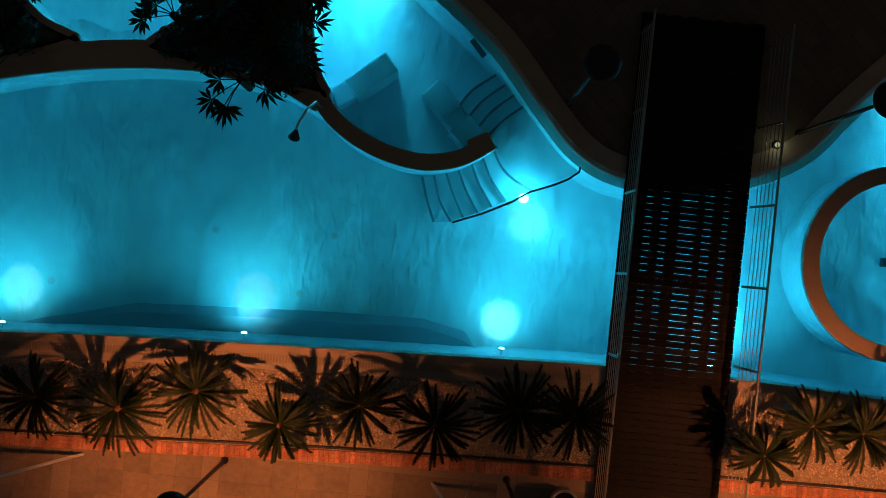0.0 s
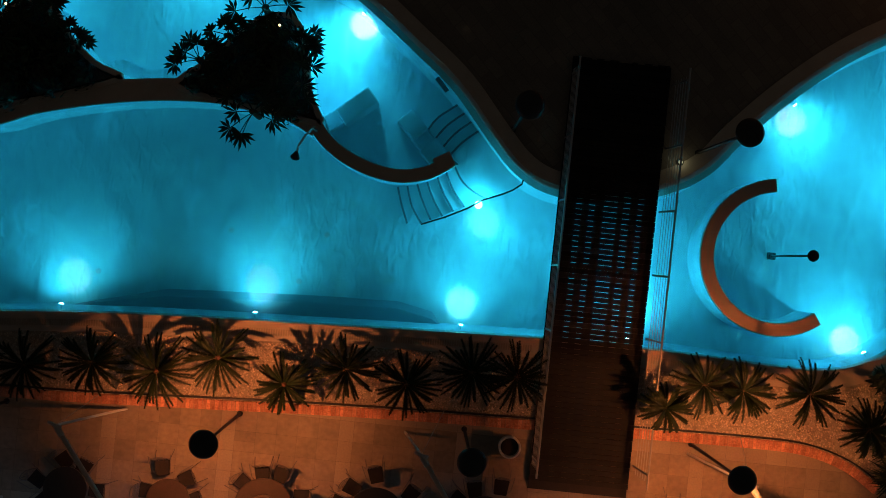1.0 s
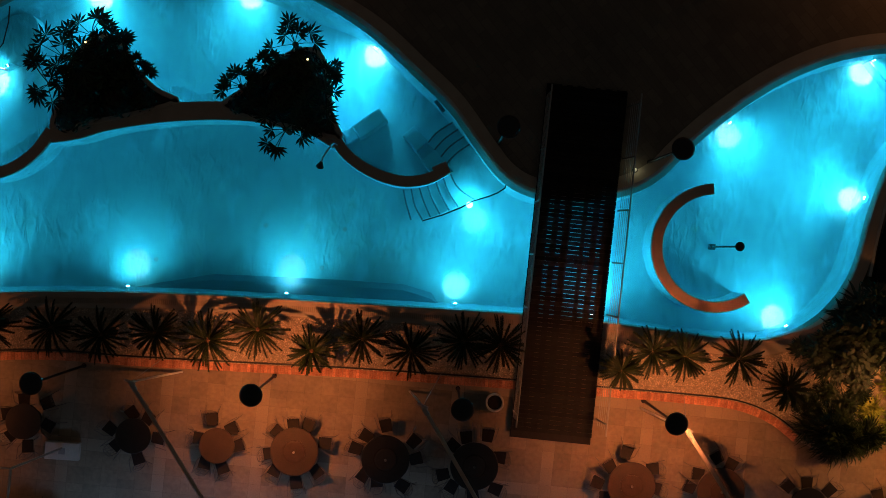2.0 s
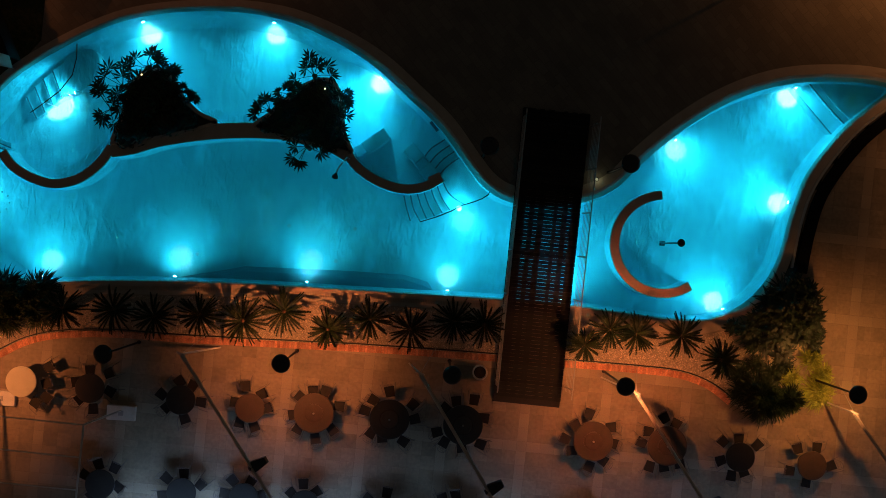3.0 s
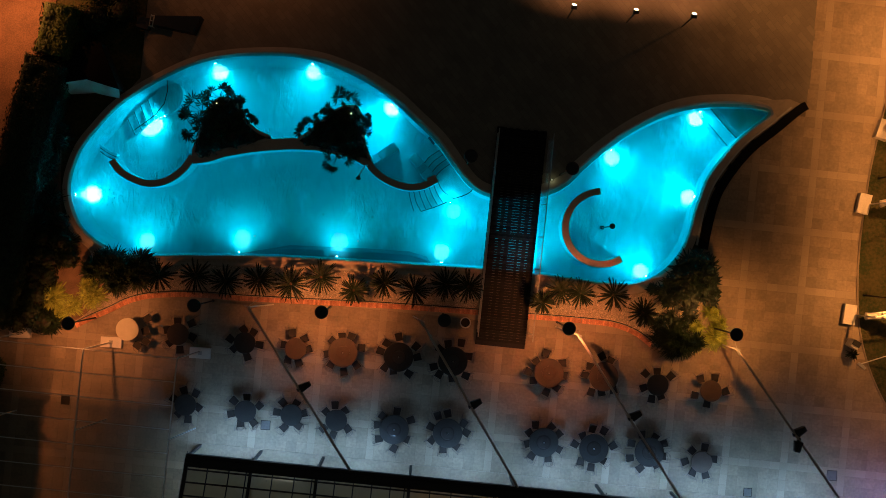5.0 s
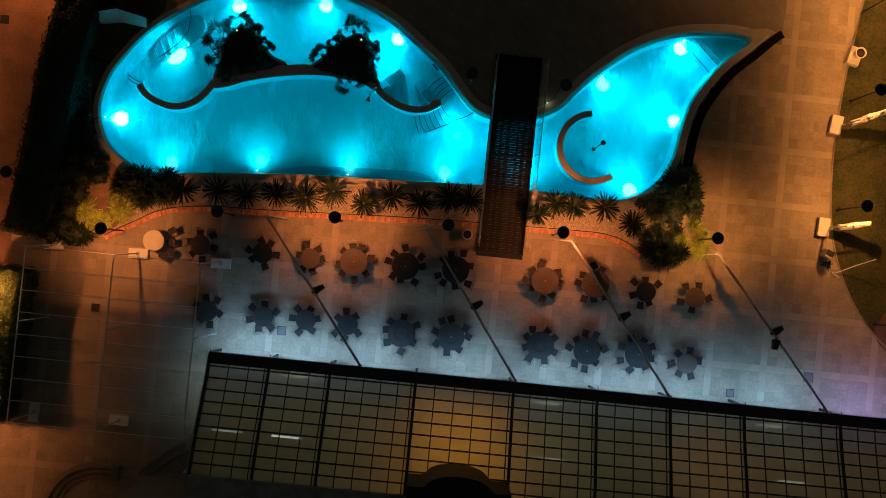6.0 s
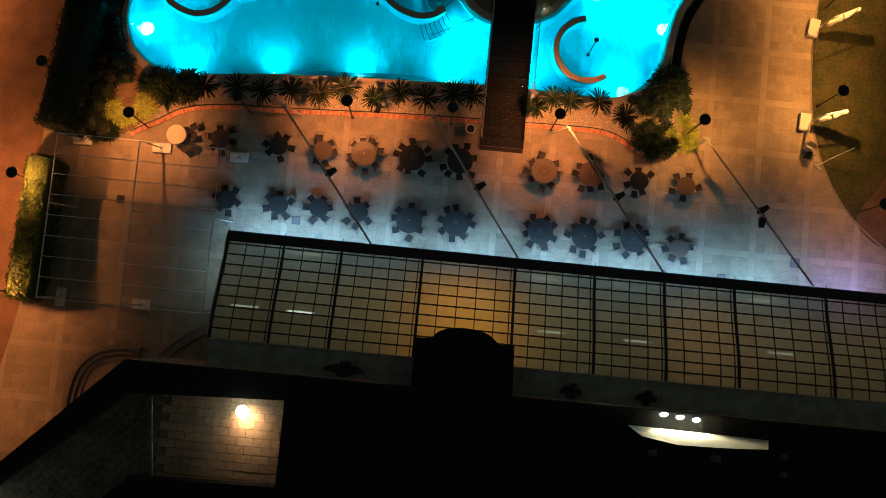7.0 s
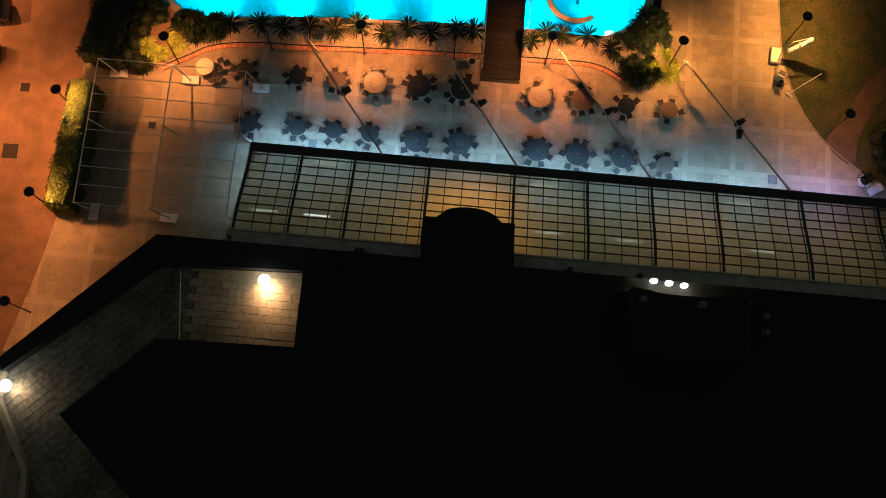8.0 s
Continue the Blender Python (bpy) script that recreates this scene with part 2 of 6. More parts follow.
    "bulb_warm": material("warm_bulb", (0.8, 0.7, 0.5), emit=(1.0, 0.62, 0.28), power=14, bump=0),
    "bulb_white": material("white_bulb", (0.8, 0.8, 0.8), emit=(1.0, 0.93, 0.80), power=7, bump=0),
    "bulb_dim": material("dim_garden_bulb", (0.8, 0.7, 0.4), emit=(1.0, 0.75, 0.3), power=2.5, bump=0),
    "tube": material("fluorescent_tube", (0.9, 0.9, 0.9), emit=(0.95, 1.0, 0.85), power=1.8, bump=0),
    "pool_lens": material("underwater_lens", (0.8, 0.95, 1.0), emit=(0.45, 0.92, 1.0), power=30, bump=0),
    "car_paint": material("black_car_paint", (0.015, 0.015, 0.018), (0.02, 0.02, 0.024), 0.2, 3, 40, 0.0),
    "car_glass": material("dark_car_glass", (0.01, 0.012, 0.014), (0.012, 0.014, 0.016), 0.08, 3, 40, 0.0),
    "rubber": material("black_rubber", (0.012, 0.012, 0.012), (0.016, 0.016, 0.016), 0.9, 6, 40, 0.2),
    "red_lens": material("red_tail_lens", (0.5, 0.02, 0.02), (0.35, 0.015, 0.015), 0.2, 6, 40, 0.0),
}


def caustic_streaks(m):
    """Caustic streaks as plaster relief: broad ones that run north and south, and short wavelets in patches."""
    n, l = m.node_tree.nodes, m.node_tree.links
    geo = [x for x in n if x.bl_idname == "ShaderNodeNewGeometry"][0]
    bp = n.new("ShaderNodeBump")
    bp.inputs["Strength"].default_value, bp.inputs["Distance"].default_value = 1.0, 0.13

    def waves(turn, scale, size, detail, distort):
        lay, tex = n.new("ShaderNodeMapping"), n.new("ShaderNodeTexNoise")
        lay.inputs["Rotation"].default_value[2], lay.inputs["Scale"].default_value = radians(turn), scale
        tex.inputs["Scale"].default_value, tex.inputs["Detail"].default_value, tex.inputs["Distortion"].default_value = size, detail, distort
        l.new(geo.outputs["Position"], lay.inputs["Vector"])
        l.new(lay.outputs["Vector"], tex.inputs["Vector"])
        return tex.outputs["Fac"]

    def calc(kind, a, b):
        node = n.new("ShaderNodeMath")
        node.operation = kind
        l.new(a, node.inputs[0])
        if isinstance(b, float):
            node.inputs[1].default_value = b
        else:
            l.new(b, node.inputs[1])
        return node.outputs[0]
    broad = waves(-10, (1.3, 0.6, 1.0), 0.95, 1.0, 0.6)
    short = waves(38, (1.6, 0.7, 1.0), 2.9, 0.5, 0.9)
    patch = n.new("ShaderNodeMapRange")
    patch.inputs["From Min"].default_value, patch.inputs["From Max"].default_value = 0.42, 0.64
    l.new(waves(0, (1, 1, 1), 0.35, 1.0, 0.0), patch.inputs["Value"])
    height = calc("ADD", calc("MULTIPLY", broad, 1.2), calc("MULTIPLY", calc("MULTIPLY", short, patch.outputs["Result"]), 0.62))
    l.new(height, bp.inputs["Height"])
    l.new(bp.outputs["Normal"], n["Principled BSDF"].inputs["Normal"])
    # caustic light put into the colour: wave crests are a little paler than the hollows
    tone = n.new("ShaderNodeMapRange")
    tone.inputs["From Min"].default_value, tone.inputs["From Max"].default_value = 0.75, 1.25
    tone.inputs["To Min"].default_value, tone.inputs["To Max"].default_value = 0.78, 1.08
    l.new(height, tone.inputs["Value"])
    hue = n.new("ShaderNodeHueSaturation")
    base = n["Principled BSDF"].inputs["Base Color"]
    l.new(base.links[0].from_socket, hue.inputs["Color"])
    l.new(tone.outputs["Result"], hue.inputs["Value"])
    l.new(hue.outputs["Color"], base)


caustic_streaks(M["pool"])


# ---- mesh helpers ----
def mesh_object(name, bm, mat, smooth=False):
    me = bpy.data.meshes.new(name)
    bm.normal_update()
    bm.to_mesh(me)
    bm.free()
    if mat:
        me.materials.append(mat)
    if smooth:
        me.polygons.foreach_set("use_smooth", [True] * len(me.polygons))
    return new(name, me)


def part(name, bm, mat, parent, label="", smooth=False):
    ob = mesh_object(name, bm, mat, smooth)
    ob.parent = parent
    if label:
        tagged(ob, label)
    return ob


def piece(name, me, parent, m):
    ob = new(name, me)
    ob.parent = parent
    ob.matrix_basis = m
    return ob


def thing(name, m, label, category, group="", kind=""):
    ob = new(name)
    ob.empty_display_size = 0.2
    ob.matrix_basis = m
    return tagged(ob, label, category, group, kind)


def structure(name, bm, mat, label, category="", smooth=False):
    return tagged(mesh_object(name, bm, mat, smooth), label, category or name.replace("_", " "), kind="structure")


def add_box(bm, size, m, bevel=0.0):
    made = bmesh.ops.create_cube(bm, size=1.0, matrix=m @ Matrix.Diagonal((*size, 1)))
    if bevel:
        edges = list({e for v in made["verts"] for e in v.link_edges})
        bmesh.ops.bevel(bm, geom=edges, offset=bevel, segments=2, affect="EDGES", profile=0.5)
    return bm


def box(size, m=Matrix(), bevel=0.0):
    return add_box(bmesh.new(), size, m, bevel)


def lathe(profile, segments=24, m=Matrix()):
    """A turned solid from (radius, height) pairs."""
    bm = bmesh.new()
    rings = []
    for r, z in profile:
        if r < 1e-5:
            rings.append([bm.verts.new(m @ Vector((0, 0, z)))])
        else:
            rings.append([bm.verts.new(m @ Vector((r * math.cos(a), r * math.sin(a), z))) for a in (2 * math.pi * i / segments for i in range(segments))])
    for a, b in zip(rings, rings[1:]):
        for i in range(segments):
            j = (i + 1) % segments
            q = [a[i % len(a)], a[j % len(a)], b[j % len(b)], b[i % len(b)]]
            q = list(dict.fromkeys(q))
            if len(q) > 2:
                bm.faces.new(q)
    for ring, flip in ((rings[0], True), (rings[-1], False)):
        if len(ring) > 2:
            bm.faces.new(ring[::-1] if flip else ring)
    bmesh.ops.recalc_face_normals(bm, faces=bm.faces)
    return bm


def tube(path, r, segments=8, bm=None, taper=1.0):
    """A round bar along a path of points."""
    bm = bm or bmesh.new()
    pts = [Vector(p) for p in path]
    rings = []
    for i, p in enumerate(pts):
        d = (pts[min(i + 1, len(pts) - 1)] - pts[max(i - 1, 0)]).normalized()
        u = d.cross(Vector((0, 0, 1)) if abs(d.z) < 0.9 else Vector((1, 0, 0))).normalized()
        w = u.cross(d)
        rr = r * (1 + (taper - 1) * i / max(1, len(pts) - 1))
        rings.append([bm.verts.new(p + rr * (math.cos(a) * u + math.sin(a) * w)) for a in (2 * math.pi * k / segments for k in range(segments))])
    for a, b in zip(rings, rings[1:]):
        for k in range(segments):
            j = (k + 1) % segments
            bm.faces.new((a[k], a[j], b[j], b[k]))
    bm.faces.new(rings[0][::-1])
    bm.faces.new(rings[-1])
    return bm


def spline(points, steps=6, closed=False):
    """Catmull-Rom through a few points of the plan."""
    p = [Vector((x, y)) for x, y in points]
    n, out = len(p), []
    for i in range(n if closed else n - 1):
        a, b, c, d = (p[(i + k) % n] if closed else p[min(max(i + k, 0), n - 1)] for k in (-1, 0, 1, 2))
        for s in range(steps):
            t = s / steps
            out.append(0.5 * (2 * b + (c - a) * t + (2 * a - 5 * b + 4 * c - d) * t * t + (3 * b - a - 3 * c + d) * t ** 3))
    if not closed:
        out.append(p[-1])
    return out


def offset(path, d, closed=False):
    """The path moved d to its left."""
    n, out = len(path), []
    for i, p in enumerate(path):
        a = path[(i - 1) % n] if closed or i else p
        b = path[(i + 1) % n] if closed or i < n - 1 else p
        t = (b - a).normalized()
        out.append(p + d * Vector((-t.y, t.x)))
    return out


def fill(bm, outer, holes=(), z=0.0):
    """A flat sheet with holes."""
    edges = []
    for loop in (outer, *holes):
        vs = [bm.verts.new((p[0], p[1], z)) for p in loop]
        edges += [bm.edges.new((a, b)) for a, b in zip(vs, vs[1:] + vs[:1])]
    bmesh.ops.triangle_fill(bm, use_beauty=True, use_dissolve=False, edges=edges, normal=(0, 0, 1))
    for f in bm.faces:
        if f.normal.z < 0:
            f.normal_flip()
    return bm


def slab(outer, z0, z1, holes=()):
    """A flat body with upright sides."""
    bm = fill(bmesh.new(), outer, holes, z1)
    for loop in (outer, *holes):
        top = [bm.verts.new((p[0], p[1], z1)) for p in loop]
        low = [bm.verts.new((p[0], p[1], z0)) for p in loop]
        for i in range(len(loop)):
            j = (i + 1) % len(loop)
            bm.faces.new((low[i], low[j], top[j], top[i]))
    bmesh.ops.remove_doubles(bm, verts=bm.verts, dist=0.0005)
    bmesh.ops.recalc_face_normals(bm, faces=bm.faces)
    return bm


def ribbon(path, width, z0, z1, closed=False, bevel=0.02):
    """A wall of even width along a path, with a small chamfer on top."""
    h = width / 2
    a, b = offset(path, h, closed), offset(path, -h, closed)
    ai, bi = offset(path, h - bevel, closed), offset(path, -h + bevel, closed)
    bm = bmesh.new()
    rows = []
    for i in range(len(path)):
        rows.append([bm.verts.new((*q, z)) for q, z in ((a[i], z0), (a[i], z1 - bevel), (ai[i], z1), (bi[i], z1), (b[i], z1 - bevel), (b[i], z0))])
    n = len(rows)
    for i in range(n if closed else n - 1):
        r, s = rows[i], rows[(i + 1) % n]
        for k in range(5):
            bm.faces.new((r[k], r[k + 1], s[k + 1], s[k]))
    if not closed:
        bm.faces.new(rows[0])
        bm.faces.new(rows[-1][::-1])
    bmesh.ops.recalc_face_normals(bm, faces=bm.faces)
    return bm


def inside(p, poly):
    hit, n = False, len(poly)
    for i in range(n):
        a, b = poly[i], poly[i - 1]
        if (a[1] > p[1]) != (b[1] > p[1]) and p[0] < (b[0] - a[0]) * (p[1] - a[1]) / (b[1] - a[1]) + a[0]:
            hit = not hit
    return hit


def segment_box(bm, a, b, w, h):
    """A square bar from a to b."""
    a, b = Vector(a), Vector(b)
    d = b - a
    m = Matrix.Translation((a + b) / 2) @ d.to_track_quat("X", "Z").to_matrix().to_4x4()
    return add_box(bm, (d.length, w, h), m)


# ---- the pool ----
WEST_ARM = [(-11.6, -2.62), (-14.2, -2.92), (-15.7, -2.8), (-17.0, -2.2), (-17.9, -1.25), (-18.4, 0.3), (-18.1, 2.1), (-17.3, 3.5), (-15.9, 5.2), (-13.3, 7.05),
            (-11.2, 7.95), (-8.4, 8.42), (-6.0, 8.35), (-3.9, 7.75), (-2.1, 6.87), (-0.45, 5.65), (0.8, 4.65), (1.9, 3.4), (2.75, 2.55), (3.75, 2.1), (5.3, 2.0), (6.9, 2.45), (8.0, 3.1), (8.85, 4.1)]
EAST_ARM = [(10.0, 5.3), (11.5, 6.55), (13.1, 7.48), (14.7, 8.02), (16.5, 8.27), (17.8, 8.3), (18.42, 8.12), (17.75, 7.42), (16.9, 6.57), (16.15, 5.55), (15.5, 4.45), (15.2, 3.5), (14.98, 2.55), (14.82, 1.5),
            (14.6, 0.65), (14.2, -0.15), (13.6, -0.88), (12.75, -1.47), (11.8, -1.78), (10.3, -1.84), (7.5, -1.75), (4.1, -1.74), (-1.0, -1.95), (-7.2, -2.24)]
EDGE = spline(WEST_ARM + EAST_ARM, 5, True)
UNDER = offset(EDGE, 0.3, True)
FLOOR_Z, WATER_Z, RIM_Z = -1.7, 0.0, 0.1

structure("ground", fill(bmesh.new(), [(-400, -400), (400, -400), (400, 400), (-400, 400)], [UNDER], -0.06), M["grass"], "dark dry lawn and soil around the pool terrace", "ground")

pool = thing("swimming_pool", Matrix(), "lit turquoise swimming pool of free form with overflow edge", "swimming pool", kind="structure")
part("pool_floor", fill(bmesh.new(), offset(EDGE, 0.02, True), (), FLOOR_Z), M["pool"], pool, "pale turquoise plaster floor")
wide = offset(EDGE, 1.0, True)
OUT = [(q - p).normalized() for p, q in zip(EDGE, wide)]


def along_edge(p, north, east, south):
    """A width that changes round the pool: the long south side, the eastern curve, and the rest."""
    if p.y < -1.2 and p.x > -15.5:
        return south
    if p.x > 14.2 and p.y < 7.9:
        return east
    return north


def smooth_widths(values, times=4):
    n = len(values)
    for _ in range(times):
        values = [(values[i - 1] + 2 * values[i] + values[(i + 1) % n]) / 4 for i in range(n)]
    return values


COVE = smooth_widths([along_edge(p, 0.42 if p.x < -3.0 else 0.1, 0.1, 0.1) for p in EDGE])
SPILL = smooth_widths([along_edge(p, 0.16 + 0.14 * min(1.0, max(0.0, (p.x + 9.0) / 7.0)), 0.14, 0.05) for p in EDGE])
REACH = smooth_widths([along_edge(p, 0.42 + 0.26 * min(1.0, max(0.0, (p.x + 9.0) / 7.0)), 0.5, 0.44) for p in EDGE])
# the wall runs out into the floor in a cove
bm = bmesh.new()
rings = [[bm.verts.new((*(p - o * c * f), z)) for p, o, c in zip(EDGE, OUT, COVE)] for f, z in ((0.0, -0.09), (0.12, -0.32), (0.3, -0.75), (0.55, -1.25), (0.8, -1.58), (1.0, FLOOR_Z + 0.004))]
for lo, hi in zip(rings[1:], rings):
    for i in range(len(EDGE)):
        j = (i + 1) % len(EDGE)
        bm.faces.new((lo[i], hi[i], hi[j], lo[j]))
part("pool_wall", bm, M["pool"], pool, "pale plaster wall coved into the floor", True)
SPILL_EDGE = [p + o * w for p, o, w in zip(EDGE, OUT, SPILL)]
part("water_surface", fill(bmesh.new(), [p + o * w * 0.55 for p, o, w in zip(EDGE, OUT, SPILL)], (), WATER_Z), M["water"], pool, "clear rippled water")
bm = bmesh.new()
lo, hi = [bm.verts.new((*p, -0.09)) for p in EDGE], [bm.verts.new((*p, WATER_Z + 0.05)) for p in SPILL_EDGE]
for i in range(len(EDGE)):
    j = (i + 1) % len(EDGE)
    bm.faces.new((lo[i], hi[i], hi[j], lo[j]))
part("spill_slope", bm, M["wet_stone"], pool, "pale stone slope under the overflowing water")
part("coping", slab([p + o * w for p, o, w in zip(EDGE, OUT, REACH)], -0.3, RIM_Z - 0.05, [SPILL_EDGE]), M["coping"], pool, "worn beige stone coping")
strip = [p for p in EDGE if p.y < -1.3 and -16.5 < p.x < 13.2]
strip.sort(key=lambda p: p.x)
part("overflow_strip", ribbon([p - Vector((0, 0.48)) for p in strip], 0.2, -0.3, RIM_Z - 0.054, False, 0.01), M["coping"], pool, "beige stone strip beside the overflow")

# overflow grating along the straight south edge
run = [p for p in EDGE if p.y < -1.6]
run.sort(key=lambda p: p.x)
grate = thing("overflow_grating", Matrix(), "narrow beige overflow grating with cross bars", "grating", kind="structure")
bars = bmesh.new()
for i in range(360):
    x = -12.6 + i * 0.066
    if 3.7 < x < 6.9:
        continue
    k = max(j for j in range(len(run) - 1) if run[j].x <= x)
    f = (x - run[k].x) / max(1e-6, run[k + 1].x - run[k].x)
    y = run[k].y + f * (run[k + 1].y - run[k].y) - 0.33
    add_box(bars, (0.045, 0.17, 0.02), pose(x, y, RIM_Z - 0.045))
tagged(part("grating_bars", bars, M["grating"], grate), kind="stuff")

# islands and the winding walls that join them
WALL_WEST = [(-16.35, 1.95), (-15.85, 1.42), (-15.05, 1.05), (-14.2, 0.92), (-13.3, 1.2), (-12.55, 1.85), (-12.1, 2.6)]
CAUSEWAY = [(-12.1, 2.5), (-11.3, 2.7), (-10.4, 3.07), (-9.1, 3.43), (-7.76, 3.7), (-6.4, 3.86), (-5.0, 3.88), (-3.65, 3.68), (-2.72, 3.27)]
WALL_EAST = [(-2.8, 3.35), (-2.48, 2.94), (-1.88, 2.53), (-1.12, 2.25), (-0.36, 2.17), (0.36, 2.34), (0.92, 2.7)]
island_wall = thing("island_wall", Matrix(), "winding beige wall of stone that parts the basins", "pool wall", kind="structure")
for run, w, top in ((WALL_WEST, 0.36, RIM_Z), (CAUSEWAY, 0.6, RIM_Z + 0.004), (WALL_EAST, 0.36, RIM_Z - 0.003)):
    part("wall_foot", ribbon(spline(run, 6), w - 0.01, FLOOR_Z, -0.07), M["pool"], island_wall, "turquoise plaster below the water")
    part("wall_cap", ribbon(spline(run, 6), w, -0.07, top, False, 0.01), M["coping"], island_wall)
part("wall_end", box((0.5, 0.42, RIM_Z - FLOOR_Z), pose(0.78, 2.67, (RIM_Z + FLOOR_Z) / 2 + 0.006, 0, 0, 30), 0.02), M["coping"], island_wall)
ISLES = [[(-12.1, 2.7), (-11.85, 3.9), (-11.72, 4.9), (-11.1, 5.8), (-10.2, 5.85), (-9.6, 5.05), (-8.85, 4.4), (-8.0, 4.0), (-9.2, 3.45), (-10.6, 3.0)],
         [(-6.7, 3.95), (-5.9, 4.75), (-5.1, 5.6), (-4.45, 6.1), (-3.72, 6.2), (-3.3, 5.7), (-3.12, 4.95), (-2.95, 4.1), (-2.6, 3.3), (-3.9, 3.45), (-5.4, 3.6)]]
for pts in ISLES:
    shape = spline(pts, 4, True)
    isle = thing("planted_island", Matrix(), "raised planted island with a beige stone rim", "planter", "islands in the pool", "structure")
    part("foot", ribbon(offset(shape, -0.1, True), 0.21, FLOOR_Z, -0.07, True), M["pool"], isle, "turquoise plaster below the water")
    part("rim", ribbon(offset(shape, -0.1, True), 0.22, -0.07, RIM_Z + 0.02, True), M["coping"], isle)
    part("soil", fill(bmesh.new(), offset(shape, -0.15, True), (), RIM_Z + 0.02), M["soil"], isle, "dark planting soil")

# curved seat wall in the eastern bowl
arc = [Vector((10.08 + 1.96 * math.cos(radians(a)), 1.06 + 1.96 * math.sin(radians(a)))) for a in range(98, 309, 5)]
seat_wall = thing("seat_wall", Matrix(), "open ring of beige stone wall standing in the water", "pool wall", kind="structure")
part("wall_foot", ribbon(arc, 0.35, FLOOR_Z, -0.07), M["pool"], seat_wall, "turquoise plaster below the water")
part("wall_cap", ribbon(arc, 0.36, -0.07, RIM_Z + 0.02, False, 0.01), M["coping"], seat_wall)
# this low dark ledge puts the unlit floor under the lamps into the colour
bm = slab([Vector(p) for p in ((-9.2, -2.3), (-6.6, -1.79), (-2.5, -1.55), (-0.1, -1.46), (0.9, -1.66), (1.2, -1.83), (-1.0, -1.95))], FLOOR_Z, FLOOR_Z + 0.14)
for v in bm.verts:
    if v.co.z < FLOOR_Z + 0.07 and v.co.y > -1.81:
        v.co.y += 0.2
structure("wall_bench", bm, M["bench"], "low dark band for the unlit floor along the south wall", "pool bench")
# shallow western basin and bench in the bays
def bay(name, pts, z, mat, label):
    shape = spline(pts, 4, True)
    return structure(name, slab(shape, FLOOR_Z, z), mat, label, "pool bench")


bay("bay_seat", [(-8.9, 4.25), (-8.2, 4.05), (-7.4, 4.02), (-6.6, 4.15), (-6.3, 4.35), (-7.0, 4.55), (-7.6, 4.42), (-8.4, 4.62)], -1.0, M["pool"], "curved underwater seat between the islands")
bay("bay_seat_west", [(-14.3, 1.15), (-13.4, 1.4), (-12.75, 2.0), (-12.3, 2.7), (-12.5, 3.0), (-13.0, 2.5), (-13.9, 1.75), (-14.5, 1.5)], -1.0, M["pool"], "curved underwater seat along the wall")


def flight(name, lines, z0, dz, end, label):
    """Underwater steps between the curves of their edges, each with a dark nosing."""
    top = thing(name, Matrix(), label, "pool steps", kind="structure")
    runs = [spline(line, 4) for line in lines]
    for i, (a, b) in enumerate(zip(runs, runs[1:])):
        part("step", slab([*a, *b[::-1]], end, z0 - dz * i), M["pool"], top)
        bm = bmesh.new()
        for e, f in zip(b, b[1:]):
            segment_box(bm, (*e, z0 - dz * i + 0.006), (*f, z0 - dz * i + 0.006), 0.055, 0.02)
        part("nosing", bm, M["nosing"], top, "dark strip on the step edge")
    return top


flight("steps_south", [[(1.2, 2.7), (1.42, 2.33), (1.72, 2.08), (2.1, 1.87)], [(1.07, 2.66), (1.3, 2.28), (1.6, 2.03), (2.0, 1.84)], [(0.87, 2.45), (1.11, 1.98), (1.47, 1.55)], [(0.64, 2.3), (0.84, 1.89), (1.18, 1.4)], [(0.37, 2.15), (0.58, 1.7), (0.89, 1.24)], [(0.1, 2.06), (0.3, 1.61), (0.58, 1.11)], [(-0.17, 2.0), (0.01, 1.45), (0.32, 0.99)], [(-0.44, 1.95), (-0.29, 1.48), (-0.07, 0.95)]], -0.55, 0.14, FLOOR_Z, "pale steps fanning down under water")
flight("steps_north", [[(1.15, 2.72), (1.45, 3.1), (1.9, 3.5)], [(0.93, 2.94), (1.25, 3.34), (1.68, 3.71)], [(0.72, 3.16), (0.98, 3.53), (1.45, 3.95)], [(0.48, 3.38), (0.76, 3.77), (1.22, 4.17)], [(0.25, 3.62), (0.49, 3.98), (1.0, 4.4)]], -0.6, 0.16, FLOOR_Z, "pale steps down into the massage basin")
flight("steps_west", [[(-14.55, 5.85), (-13.9, 4.75)], [(-15.0, 5.45), (-14.5, 4.4)], [(-15.4, 5.1), (-14.9, 4.1)], [(-15.75, 4.75), (-15.25, 3.8)], [(-16.1, 4.35), (-15.6, 3.5)]], -0.9, 0.18, FLOOR_Z, "pale steps down along the western wall")
flight("steps_bay", [[(-17.4, 2.8), (-16.85, 2.5), (-16.4, 2.4)], [(-17.35, 2.62), (-16.85, 2.34), (-16.4, 2.2)], [(-17.35, 2.42), (-17.0, 2.2), (-16.6, 2.06)]], -1.1, 0.2, FLOOR_Z, "two pale curved steps beside the winding wall")
flight("steps_tail", [[(17.5, 6.7), (16.5, 7.4), (15.6, 8.3)], [(17.2, 6.5), (16.28, 7.29), (15.4, 8.15)], [(16.75, 6.1), (15.76, 7.04), (14.85, 7.95)]], -0.62, 0.3, FLOOR_Z, "pale steps across the narrow tail of the pool")
